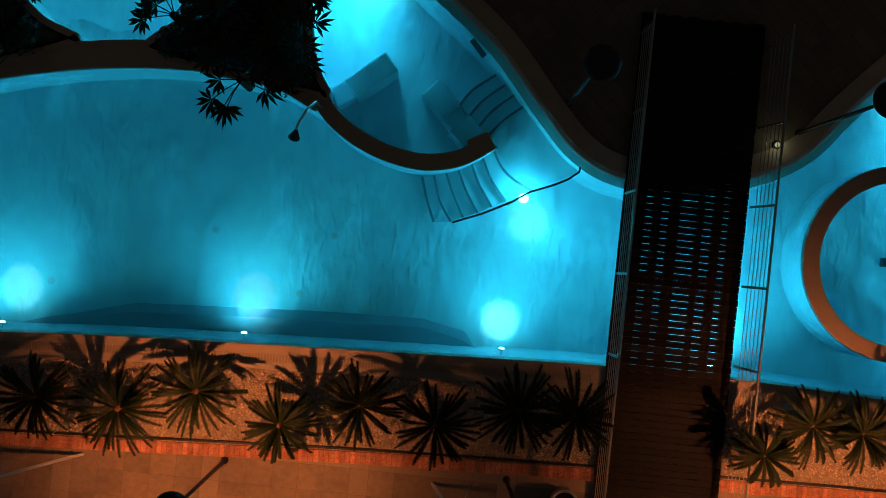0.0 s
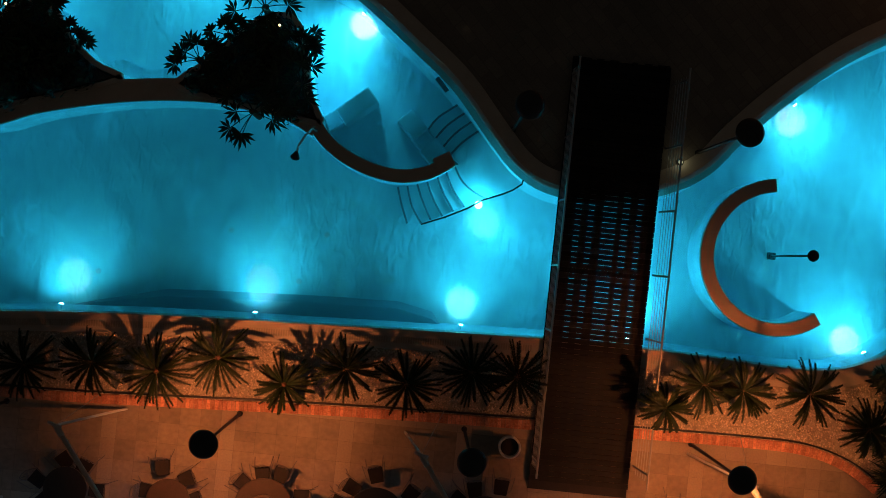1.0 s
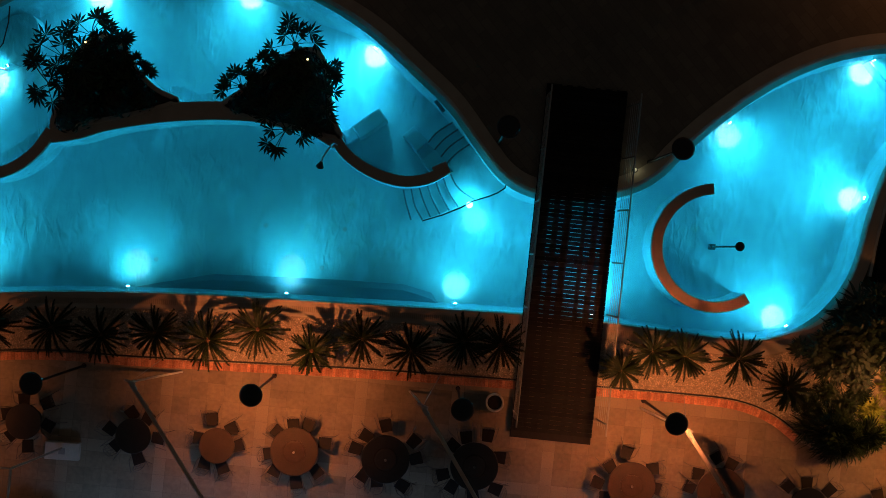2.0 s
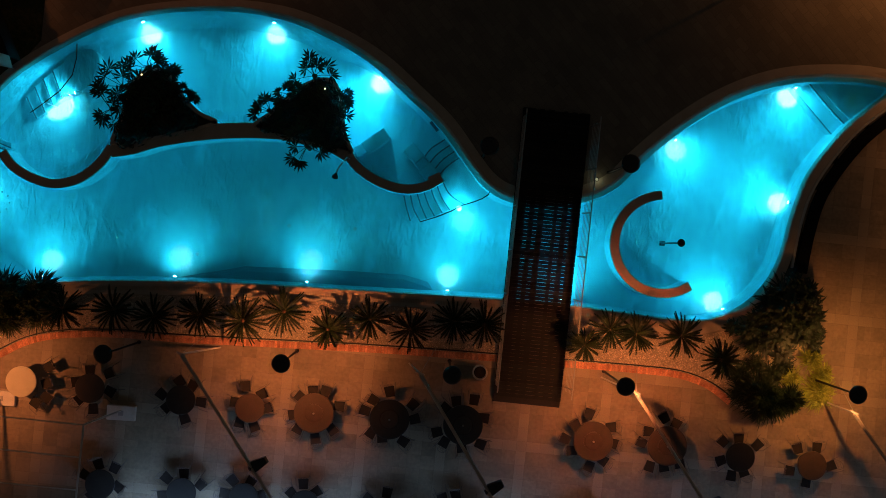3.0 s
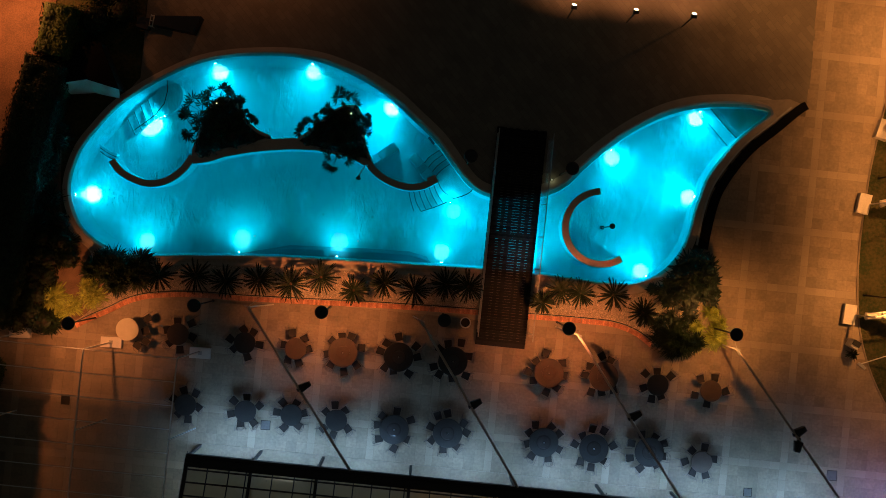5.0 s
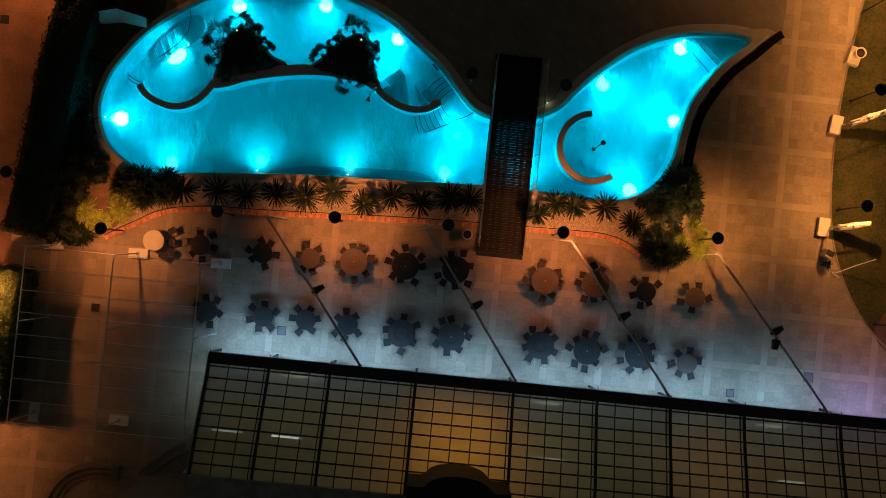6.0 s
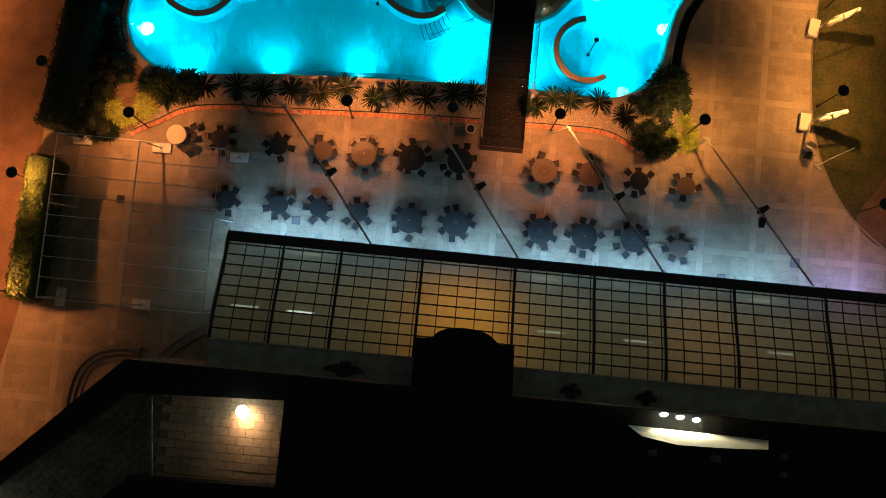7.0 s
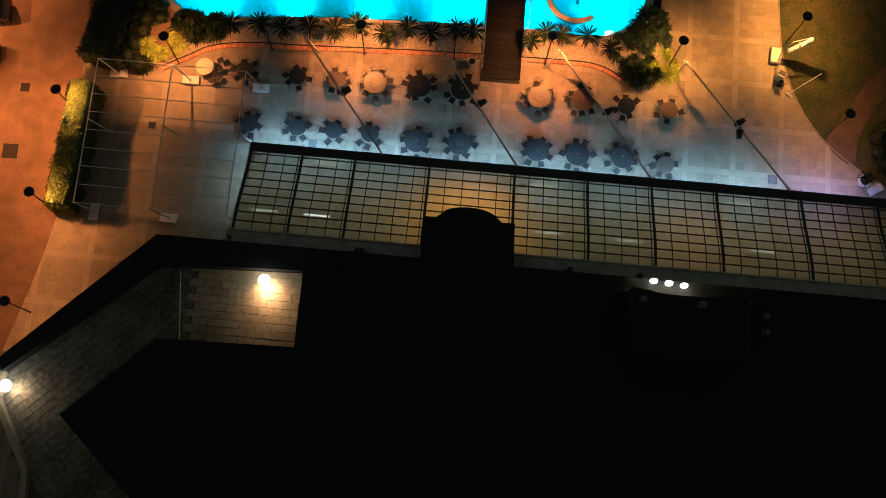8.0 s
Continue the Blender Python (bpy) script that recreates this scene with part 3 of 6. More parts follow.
structure("landing", slab([Vector(p) for p in ((0.97, 2.86), (1.2, 2.68), (1.42, 2.31), (1.72, 2.06), (2.1, 1.86), (2.95, 2.3), (3.1, 2.5), (2.5, 3.05), (1.85, 3.55), (1.6, 3.55), (1.2, 3.1))], FLOOR_Z, -0.5), M["pool"], "pale landing just under the water", "pool steps")
structure("landing_tail", slab([Vector(p) for p in ((17.5, 6.65), (18.1, 7.5), (18.75, 8.4), (17.3, 8.42), (15.6, 8.32), (16.5, 7.4))], FLOOR_Z, -0.55), M["pool"], "shallow landing in the tail of the pool", "pool steps")
t = thing("inlet_ring", pose(-16.84, -0.02, FLOOR_Z), "ring of small dark nozzles in the pool floor", "inlet")
for k in range(9):
    a = 2 * math.pi * k / 9
    part("nozzle", lathe([(0.035, 0), (0.035, 0.012), (0, 0.016)], 8, pose(0.42 * math.cos(a), 0.42 * math.sin(a), 0)), M["nosing"], t)
structure("landing_west", slab(spline([(-14.55, 5.9), (-13.95, 4.8), (-13.45, 5.0), (-13.1, 5.6), (-13.25, 6.3), (-13.75, 6.45)], 3, True), FLOOR_Z, -0.8), M["pool"], "pale landing at the western steps", "pool steps")


def lounger(m, size, label, jets=True):
    t = thing("massage_lounger", m, label, "massage seat", "massage seats in the basin")
    bm = box(size, pose(0, 0, -size[2] / 2), 0.05)
    for v in bm.verts:
        if v.co.z > -0.2:
            v.co.z += 0.16 * (v.co.x / size[0])
    part("body", bm, M["pool"], t, smooth=False)
    for i in range(4 if jets else 0):
        for j in range(3):
            part("jet", lathe([(0.016, 0), (0.017, 0.015), (0, 0.02)], 8, pose((i - 1.5) * size[0] * 0.18, (j - 1) * size[1] * 0.25, 0.002 + 0.16 * (i - 1.5) * 0.18)), M["pool"], t)
    return t


lounger(pose(-1.78, 4.02, -0.62, 0, 0, 40), (1.12, 0.52, 1.06), "pale tiled massage lounger under water")
lounger(pose(-2.42, 3.58, -0.98, 0, 0, 33), (0.46, 0.46, 0.7), "low pale foot of the massage lounger under water")
lounger(pose(-0.2, 3.68, -0.7, 0, 0, -43), (0.72, 0.52, 0.98), "pale tiled massage bench with air jets under water")
lounger(pose(0.11, 3.35, -1.15, 0, 0, -43), (0.48, 0.5, 0.54), "sunken middle of the massage bench under water", False)
lounger(pose(0.48, 2.98, -0.78, 0, 0, -43), (0.58, 0.62, 0.9), "pale end seat of the massage bench under water", False)

structure("inlet_slot", box((0.46, 0.12, 0.1), pose(0.50, 4.78, -0.16, 0, 0, -47)), M["nosing"], "dark inlet slot in the pool wall", "inlet")
# dark slate trough along the eastern rim
trough = [(20.4, 8.75), (19.97, 8.42), (18.9, 7.33), (17.68, 6.15), (16.75, 4.83), (16.1, 3.5), (15.8, 2.05), (15.65, 0.5)]
structure("slate_trough", ribbon(spline(trough, 5), 0.46, -0.05, 0.16, False, 0.015), M["slate"], "black slate band beside the pool rim", "trough")
structure("tail_border", ribbon([p + Vector((-0.36, 0.16)) for p in spline(trough[1:], 5)], 0.1, -0.06, 0.075, False, 0.01), M["wet_stone"], "thin pale stone border between coping and slate", "coping")
# the unlit look of the tip is put into a darker stone colour
structure("tip_slab", slab([Vector(p) for p in ((17.7, 8.75), (19.5, 9.0), (20.3, 8.75), (19.6, 8.3), (18.9, 7.95), (18.4, 8.6))], -0.05, 0.06), M["grating"], "beige stone tip where the coping meets", "coping")

# underwater lights: place of the wall lens, then the point on the floor it aims at
SPOTS = [((-18.15, 0.04), (-17.7, 0.04)), ((-13.75, 4.7), (-14.67, 4.18)), ((-11.3, 7.8), (-11.41, 7.47)), ((-6.05, 8.3), (-6.31, 8.04)), ((-1.5, 6.4), (-1.84, 6.49)), ((1.78, 1.72), (2.06, 1.24)), ((1.4, -1.78), (1.68, -1.17)), ((6.3, -1.72), (6.3, -1.0)),
         ((-3.9, -2.0), (-3.95, -1.25)), ((-9.0, -2.3), (-9.23, -1.6)), ((-14.15, -2.82), (-14.45, -2.27)), ((12.45, -1.5), (12.70, -1.08)), ((15.0, 3.0), (14.95, 3.28)), ((14.4, 7.85), (14.87, 7.69)), ((9.85, 5.05), (10.46, 5.05))]
POOL_COLOR = (0.001, 0.77, 1.0)
GLOW = [0.75, 0.95, 1.0, 1.0, 1.25, 0.65, 0.65, 1.3, 0.85, 0.8, 0.75, 1.1, 1.1, 0.95, 1.3]
for (a, b), own in zip(SPOTS, GLOW):
    a, b = Vector(a), Vector(b)
    near = min(range(len(EDGE)), key=lambda i: (EDGE[i] - b).length)
    if (EDGE[near] - b).length < 1.25 and a != Vector((1.78, 1.72)):
        a, d = EDGE[near], -OUT[near]
        along = Vector((-d.y, d.x))
        a = a + along * (b - a).dot(along)
    else:
        d = (b - a).normalized()
    eye = Vector((*(a + d * 0.13), -0.4))
    t = thing("underwater_light", look(eye, eye + Vector((*d, 0))), "round underwater light in the pool wall", "pool light", "pool lights")
    bezel = part("bezel", lathe([(0.01, -0.12), (0.012, -0.03), (0.07, -0.02), (0.07, 0.0), (0.06, 0.01)], 20, pose(0, 0, 0, 180)), M["pool"], t)
    part("lens", lathe([(0.06, 0.01), (0.045, 0.035), (0, 0.045)], 20, pose(0, 0, 0, 180)), M["pool_lens"], bezel)
    south = (a.y < -1.4 and a.x < 12) or (0 < a.x < 4 and a.y < 3)
    e = eye + Vector((*d, 0)) * 0.06
    aim = Vector((*b, FLOOR_Z))
    if 0 < a.x < 4 and a.y > 0:
        # added lamp beside the lens to brighten the steps behind it
        lamp("POINT", Matrix.Translation((*(a + d * 0.1), -0.22)), POOL_POWER * own * 0.95, POOL_COLOR, 0.12)
        lamp("SPOT", look(e, e + Vector((*d, -0.07))), POOL_POWER * own * 2.3, POOL_COLOR, 0.2, 168, 1.0)
    else:
        lamp("SPOT", look(e, e + Vector((*d, -0.07 if south else -0.14))), POOL_POWER * own * (3.5 if south else 3.2), POOL_COLOR, 0.2, 168, 1.0)
    lamp("SPOT", look(e, aim), POOL_POWER * own * (0.7 if south else 1.3), (0.6, 0.8, 0.9), 0.1, 84, 1.0)
    lamp("SPOT", look(e, aim), POOL_POWER * own * (22.0 if south else 1900.0), (1.0, 0.36, 0.36) if south else (1.0, 0.115, 0.1), 0.07, 40 if south else 38, 1.0)

# ---- ground surfaces ----
GRID, GX, GY, BAND = 3.18, 2.1, 2.0, 0.4
KERB = [(-17.3, -7.0), (-16.5, -6.5), (-15.6, -6.0), (-14.6, -5.4), (-13.3, -5.0), (-11.2, -4.75), (-8.7, -4.68), (-5.0, -4.5), (-1.0, -4.3), (3.0, -4.17), (7.0, -4.08), (9.7, -4.03), (11.3, -4.07), (12.5, -4.4), (13.4, -4.95)]
KERB_RUN = spline(KERB, 6)
LAWN_EDGE = spline([(26.5, 20.0), (25.3, 13.3), (24.4, 7.2), (24.13, 4.0), (24.1, 0.5), (24.55, -3.0), (25.8, -6.0), (27.8, -8.45), (31.4, -10.8), (36.0, -12.8)], 5)
ROAD_EDGE = spline([(-19.8, 14.0), (-20.4, 8.0), (-21.9, -3.5), (-22.7, -7.3), (-22.4, -13.0), (-22.9, -19.0), (-24.2, -25.0), (-27.0, -36.0)], 5)
BED_EAST = [(13.9, -5.2), (14.8, -5.35), (15.8, -5.1), (16.35, -4.4), (16.4, -2.4), (16.0, -1.0), (15.75, 0.3)]

near_rim = [p for p in UNDER if (p.y < -0.9 and p.x < 14.2)]
near_rim.sort(key=lambda p: -p.x)
BED = [*KERB_RUN, *(Vector(p) for p in BED_EAST), Vector((15.0, 0.3)), Vector((14.6, -0.5)), *near_rim, Vector((-18.6, -1.2)), Vector((-19.0, -3.0)), Vector((-18.4, -6.8))]
structure("gravel_bed", fill(bmesh.new(), BED, (), 0.03), M["gravel"], "beige gravel planting bed along the pool", "gravel bed")
SOIL = spline([(-16.2, -5.6), (-15.2, -4.4), (-15.9, -3.5), (-16.6, -3.7), (-17.1, -2.9), (-18.0, -2.2), (-18.75, -0.8), (-19.2, 3.0), (-20.2, 4.0), (-21.4, -3.0), (-21.6, -7.2), (-19.5, -7.3), (-17.6, -6.9)], 4, True)
structure("soil_bed", fill(bmesh.new(), SOIL, (), 0.045), M["bed_soil"], "brown bare soil of the western bed", "soil")
structure("road", fill(bmesh.new(), [*ROAD_EDGE, Vector((-90, -36)), Vector((-90, 14))], (), 0.012), M["asphalt"], "reddish asphalt drive under street light", "road")
start = min(range(len(UNDER)), key=lambda i: (UNDER[i] - Vector((-16.1, 5.4))).length)
stop = min(range(len(UNDER)), key=lambda i: (UNDER[i] - Vector((18.2, 8.55))).length)
PLAZA = [*UNDER[start:stop + 1], Vector((20.5, 8.9)), Vector((20.5, 15.2)), Vector((26.0, 15.4)), Vector((26.5, 20)), Vector((28, 40)), Vector((-15.6, 40)), Vector((-15.3, 6.5))]
structure("plaza", fill(bmesh.new(), PLAZA, (), 0.0), M["plaza"], "dark brown pavers laid diagonally north of the pool", "pavement")
TERRACE = [*KERB_RUN, *(Vector(p) for p in BED_EAST), Vector((15.6, 2.0)), Vector((16.2, 4.0)), Vector((17.4, 6.0)), Vector((20.5, 8.9)), Vector((20.5, 15.2)), Vector((25.5, 15.2)), *LAWN_EDGE[6:], Vector((36, -37)), Vector((-26.8, -37)), *ROAD_EDGE[::-1][2:18], Vector((-22.3, -7.6))]
LAWN = [*LAWN_EDGE, Vector((36, -30)), Vector((120, -30)), Vector((120, 20))]
structure("lawn", fill(bmesh.new(), LAWN, (), 0.02), M["grass"], "dry lawn with worn patches under lamp light", "lawn")
structure("worn_path", fill(bmesh.new(), spline([(27.4, -8.0), (29.2, -9.5), (29.6, -7.4), (31.3, -4.4), (33.5, -2.5), (32.5, -1.6), (30.2, -3.4), (28.7, -5.8)], 4, True), (), 0.026), M["dirt"], "brown trodden path across the lawn", "path")
structure("lawn_edging", ribbon(offset(LAWN_EDGE, 0.0), 0.1, -0.05, 0.035, False, 0.01), M["step_stone"], "narrow stone edging of the lawn", "edging")
structure("terrace_bed", fill(bmesh.new(), TERRACE, (), -0.007), M["mortar"], "mortar bed of the tiled terrace", "pavement")

# ---- building to the south ----
PF_Y, PB_Y, PF_Z, PB_Z = -12.72, -18.85, 3.0, 5.4
RIBS = [-10.1, -6.84, -3.5, 1.2, 6.58, 11.2, 15.26, 19.35, 24.7, 29.5, 34.0]


def vault(u):
    """The bowed section of the glazed roof, u from front to back."""
    s = u * u * (3 - 2 * u)
    return PF_Y + (PB_Y - PF_Y) * u, PF_Z + (PB_Z - PF_Z) * (0.35 * u + 0.65 * s)


canopy = thing("glazed_canopy", Matrix(), "long bowed canopy of milky sheets between black ribs", "canopy", kind="structure")
for x in RIBS:
    bm = bmesh.new()
    pts = [vault(i / 14) for i in range(15)]
    for (ya, za), (yb, zb) in zip(pts, pts[1:]):
        segment_box(bm, (x, ya, za + 0.03), (x, yb, zb + 0.03), 0.16, 0.14)
    part("rib", bm, M["black"], canopy)
for k in range(len(RIBS) - 1):
    a, b = RIBS[k], RIBS[k + 1]
    count = 5 if b - a > 4.2 else 4
    if b - a < 3.6:
        count = 3
    bm = bmesh.new()
    n = 14
    grid = [[bm.verts.new((x, *vault(i / n))) for x in (a, b)] for i in range(n + 1)]
    for i in range(n):
        bm.faces.new((grid[i][0], grid[i][1], grid[i + 1][1], grid[i + 1][0]))
    part("roof_sheet", bm, M["sheet"], canopy, "milky translucent sheet", True)
    for c in range(1, count + 1):
        x = a + (b - a) * c / (count + (0.0 if c < count else 0)) if c < count else b - 0.22
        bm = bmesh.new()
        pts = [vault(i / 14) for i in range(15)]
        for (ya, za), (yb, zb) in zip(pts, pts[1:]):
            segment_box(bm, (x, ya, za + 0.02), (x, yb, zb + 0.02), 0.06, 0.05)
        part("glazing_bar", bm, M["black"], canopy)
    for c in range(1, 10):
        y, z = vault(c / 10)
        part("purlin", segment_box(bmesh.new(), (a, y, z + 0.012), (b, y, z + 0.012), 0.085, 0.03), M["purlin"], canopy)
part("front_beam", box((RIBS[-1] - RIBS[0] + 0.16, 0.28, 0.3), pose((RIBS[0] + RIBS[-1]) / 2, PF_Y, PF_Z)), M["black"], canopy)
part("gutter", box((RIBS[-1] - RIBS[0] + 0.16, 0.42, 0.1), pose((RIBS[0] + RIBS[-1]) / 2, PF_Y - 0.26, PF_Z + 0.2)), M["black"], canopy)
for x in RIBS:
    part("post", box((0.14, 0.14, PF_Z), pose(x, PF_Y, PF_Z / 2)), M["black"], canopy)
    part("finial", tube([(x, PF_Y + 0.1, PF_Z + 0.1), (x, PF_Y + 0.3, PF_Z + 0.14)], 0.022), M["black"], canopy)

# pale tube puts the lit edge of the end glazing into the colour
for x in (RIBS[0] - 0.12,):
    part("end_trim", tube([(x, ya, za + 0.02) for ya, za in (vault(i / 14) for i in range(15))], 0.03), M["grey_metal"], canopy, "pale tube for the lit edge of the canopy's end glazing")
# dining hall behind and under the canopy
structure("hall_floor", box((46, 8.0, 0.06), pose(12.5, -16.6, 0.02)), M["tile_far"], "tiled floor under the canopy", "floor")
structure("wall_north", box((46, 0.4, 5.4), pose(12.5, -19.0, 2.7)), M["plaster"], "ochre plaster wall under the canopy", "wall")
structure("roof_gutter", box((46, 1.5, 0.3), pose(12.9, -19.6, 5.35), 0.02), M["gutter"], "broad grey lead gutter behind the canopy", "gutter")
part("gutter_lip", box((46, 0.1, 0.1), pose(12.9, -18.85, 5.53)), M["gutter"], canopy)
INNER = [(-5.1, -21.6), (-5.1, -26.0), (-12.65, -26.2), (-17.2, -30.75), (-12.6, -34.9), (-8.0, -45.0), (45, -45), (45, -21.6)]
structure("wall_outer", slab([Vector(p) for p in ((-21.2, -28.0), (-13.6, -20.3), (45, -20.3), (45, -60), (-9, -60), (-18.6, -38), (-19.0, -33.9), (-21.2, -30.3))], -0.05, 7.9), M["plaster"], "plaster walls of the hotel building", "building")
structure("roof_main", slab([Vector(p) for p in INNER], 7.9, 9.3), M["roof"], "flat black roof of the hotel", "roof")
structure("parapet", slab([Vector(p) for p in ((-21.2, -28.0), (-13.6, -20.3), (45, -20.3), (45, -21.62), (-5.1, -21.62), (-11.4, -21.9), (-13.3, -22.0), (-20.9, -28.7))], 7.9, 8.85), M["roof"], "dark parapet along the roof edge", "parapet")
structure("parapet_west", slab([Vector(p) for p in ((-21.2, -28.02), (-20.85, -28.4), (-20.85, -30.2), (-18.7, -33.8), (-18.3, -37.9), (-18.6, -38), (-19.0, -33.9), (-21.2, -30.3))], 7.9, 8.5), M["plaster"], "plaster parapet of the roof terrace", "parapet")
# bell gable
gable = thing("gable", Matrix(), "dark curved gable rising over the canopy", "gable", kind="structure")
bay_front = [(2.0, -17.7)] + [(3.85 + 1.62 * math.cos(radians(a)), -17.62 + 0.62 * math.sin(radians(a))) for a in range(172, 7, -12)] + [(5.7, -17.7)]
part("gable_body", slab([Vector(p) for p in [(1.28, -20.4), (1.28, -17.72)] + bay_front + [(6.5, -17.68), (6.62, -20.4)]], 5.0, 8.3), M["roof"], gable)
part("gable_cap", slab([Vector(p) for p in bay_front + [(5.7, -18.1), (2.0, -18.1)]], 8.3, 8.42), M["roof"], gable)

# lit roof terrace with its wall lamps
def wall_lamp(x, y, z, turn, power, label):
    t = thing("wall_lamp", pose(x, y, z, 0, 0, turn), label, "wall lamp", "wall lamps on the roof terrace")
    part("bracket", tube([(0, 0.12, 0.0), (0, -0.05, 0.05), (0, -0.16, 0.02)], 0.02), M["black"], t)
    part("cap", lathe([(0.0, 0.2), (0.05, 0.19), (0.06, 0.15)], 14, pose(0, -0.2, 0)), M["black"], t)
    part("bulb", lathe([(0, -0.36), (0.25, -0.27), (0.34, -0.05), (0.22, 0.12), (0.09, 0.22), (0, 0.26)], 18, pose(0, -0.28, 0.0)), M["bulb_white"], t)
    if x < -15:
        part("post", tube([(0, 0.1, 7.9 - z), (0, 0.12, 0.02)], 0.03), M["black"], t)
    m = pose(x, y, z, 0, 0, turn)
    lamp("SPOT", look(m @ Vector((0, -0.45, -0.3)), m @ Vector((0.25, -1.1, -1.4))), power, (1.0, 0.56, 0.29), 0.12, 150, 1.0)


wall_lamp(-7.25, -22.1, 8.95, 0, 300, "bright white wall lamp over the roof pavers")
wall_lamp(-20.75, -29.3, 8.9, 55, 100, "bright white lamp on the parapet")
structure("terrace_joints", slab([Vector(p) for p in ((-21.0, -28.4), (-13.2, -21.9), (-5.0, -21.9), (-5.0, -26.3), (-12.6, -26.3), (-17.1, -30.8), (-12.6, -35.0), (-17.5, -37.9), (-18.4, -37.5), (-18.8, -33.8), (-20.95, -30.25))], 7.85, 7.93), M["joint"], "dark joints of the roof terrace", "roof")
structure("downpipe", tube([(-12.15, -22.15, 8.05), (-11.65, -26.3, 8.05)], 0.03), M["white_metal"], "white pipe across the roof terrace", "pipe")

# floodlights on the parapet and the white wall they wash
bm = bmesh.new()
foot = [(12.64, -21.18), (14.5, -21.2), (16.6, -21.22), (18.4, -21.25), (20.03, -21.29)]
head = [(12.76, -21.47), (14.59, -21.74), (16.53, -21.69), (18.0, -21.62), (19.02, -21.54)]
lo, hi = [bm.verts.new((*p, 8.85)) for p in foot], [bm.verts.new((*p, 12.0)) for p in head]
for i in range(4):
    bm.faces.new((lo[i], lo[i + 1], hi[i + 1], hi[i]))
structure("stair_head_wall", bm, M["pale_plaster"], "steep pale wall of the stair head washed by floodlights", "wall")
structure("stair_head", slab([Vector(p) for p in head] + [Vector((19.02, -25.0)), Vector((12.76, -25.0))], 8.8, 11.99), M["roof"], "dark stair head on the hotel roof", "roof")
for i in range(3):
    x, y = 14.45 + 0.85 * i, -20.45 - 0.06 * i
    t = thing("floodlight", pose(x, y, 8.95), "bright floodlight on the dark parapet", "floodlight", "floodlights on the parapet")
    part("stand", tube([(0, 0, -0.12), (0, 0, 0.05)], 0.025), M["black"], t)
    housing = part("housing", box((0.3, 0.16, 0.22), pose(0, 0.08, 0.12, -25), 0.02), M["black"], t)
    part("lens", lathe([(0.0, 0.07), (0.16, 0.05), (0.22, -0.02), (0.14, -0.07)], 18, pose(0, -0.02, 0.14, 60)), M["bulb_white"], housing)
    lamp("SPOT", look((x, y - 0.15, 9.1), (x + 0.3, y - 1.2, 10.0)), 120, (1.0, 0.8, 0.52), 0.06, 130, 0.5)
for x, y, z, s in ((13.3, -22.2, 11.99, 0.4), (16.4, -22.2, 11.99, 0.45), (20.6, -22.0, 9.3, 0.4), (20.6, -22.9, 9.3, 0.45)):
    t = thing("roof_unit", pose(x, y, z), "small metal ventilation unit on the roof", "ventilation unit", "units on the roof")
    part("case", box((s, s * 0.7, s), pose(0, 0, s / 2), 0.02), M["cover"], t)
    part("cowl", lathe([(0.12, 0), (0.12, 0.1), (0.16, 0.12), (0.1, 0.2), (0, 0.22)], 14, pose(0, 0, s)), M["cover"], t)
# hatches with hooped guards on the gutter
for x, w in ((-2.55, 1.25), (10.05, 0.7), (14.2, 0.7)):
    t = thing("roof_hatch", pose(x, -19.75, 5.5), "dark roof hatch between two metal hoops on the gutter", "roof hatch", "hatches on the gutter")
    wing = [Vector((w * c, -0.3 + 0.5 * math.sqrt(max(0.0, 1 - c * c)))) for c in (-0.95, -0.8, -0.6, -0.3, 0, 0.3, 0.6, 0.8, 0.95)]
    part("lid", slab(wing + [Vector((0.28 * w, -0.32)), Vector((0.2 * w, -0.5)), Vector((-0.2 * w, -0.5)), Vector((-0.28 * w, -0.32))], 0.0, 0.16), M["black"], t)
    part("cowl", box((w * 0.45, 0.34, 0.5), pose(0.1 * w, 0.2, 0.25), 0.06), M["black"], t)
    part("pipe", tube([(-0.15, -0.2, 0.1), (-0.15, -0.45, 0.12)], 0.06), M["black"], t)
    for s in (-1, 1):
        part("hoop", tube([(s * w, -0.45, 0), (s * w, -0.3, 0.3), (s * w * 0.9, 0.0, 0.42), (s * w * 0.75, 0.25, 0.3), (s * w * 0.7, 0.3, 0)], 0.02, 6), M["grey_metal"], t)

# tubes that hang under the canopy
BAYS = [((1.0, 0.86, 0.60), 3.2), ((1.0, 0.88, 0.64), 3.6), ((1.0, 0.80, 0.50), 8.5), ((1.0, 0.46, 0.075), 54), ((1.0, 0.86, 0.56), 9), ((1.0, 0.88, 0.62), 5), ((1.0, 0.60, 0.34), 14), ((1.0, 0.76, 0.48), 6.5), ((1.0, 0.76, 0.48), 6.5)]
for (color, power), a, b in zip(BAYS, RIBS, RIBS[1:]):
    # unseen lamp near the floor, added to light the sheets from below
    lamp("AREA", pose((a + b) / 2, -16.5, 0.3, 180), power * (b - a) / 4.5, color, size=((b - a) * 0.86, 3.8), spread=86)
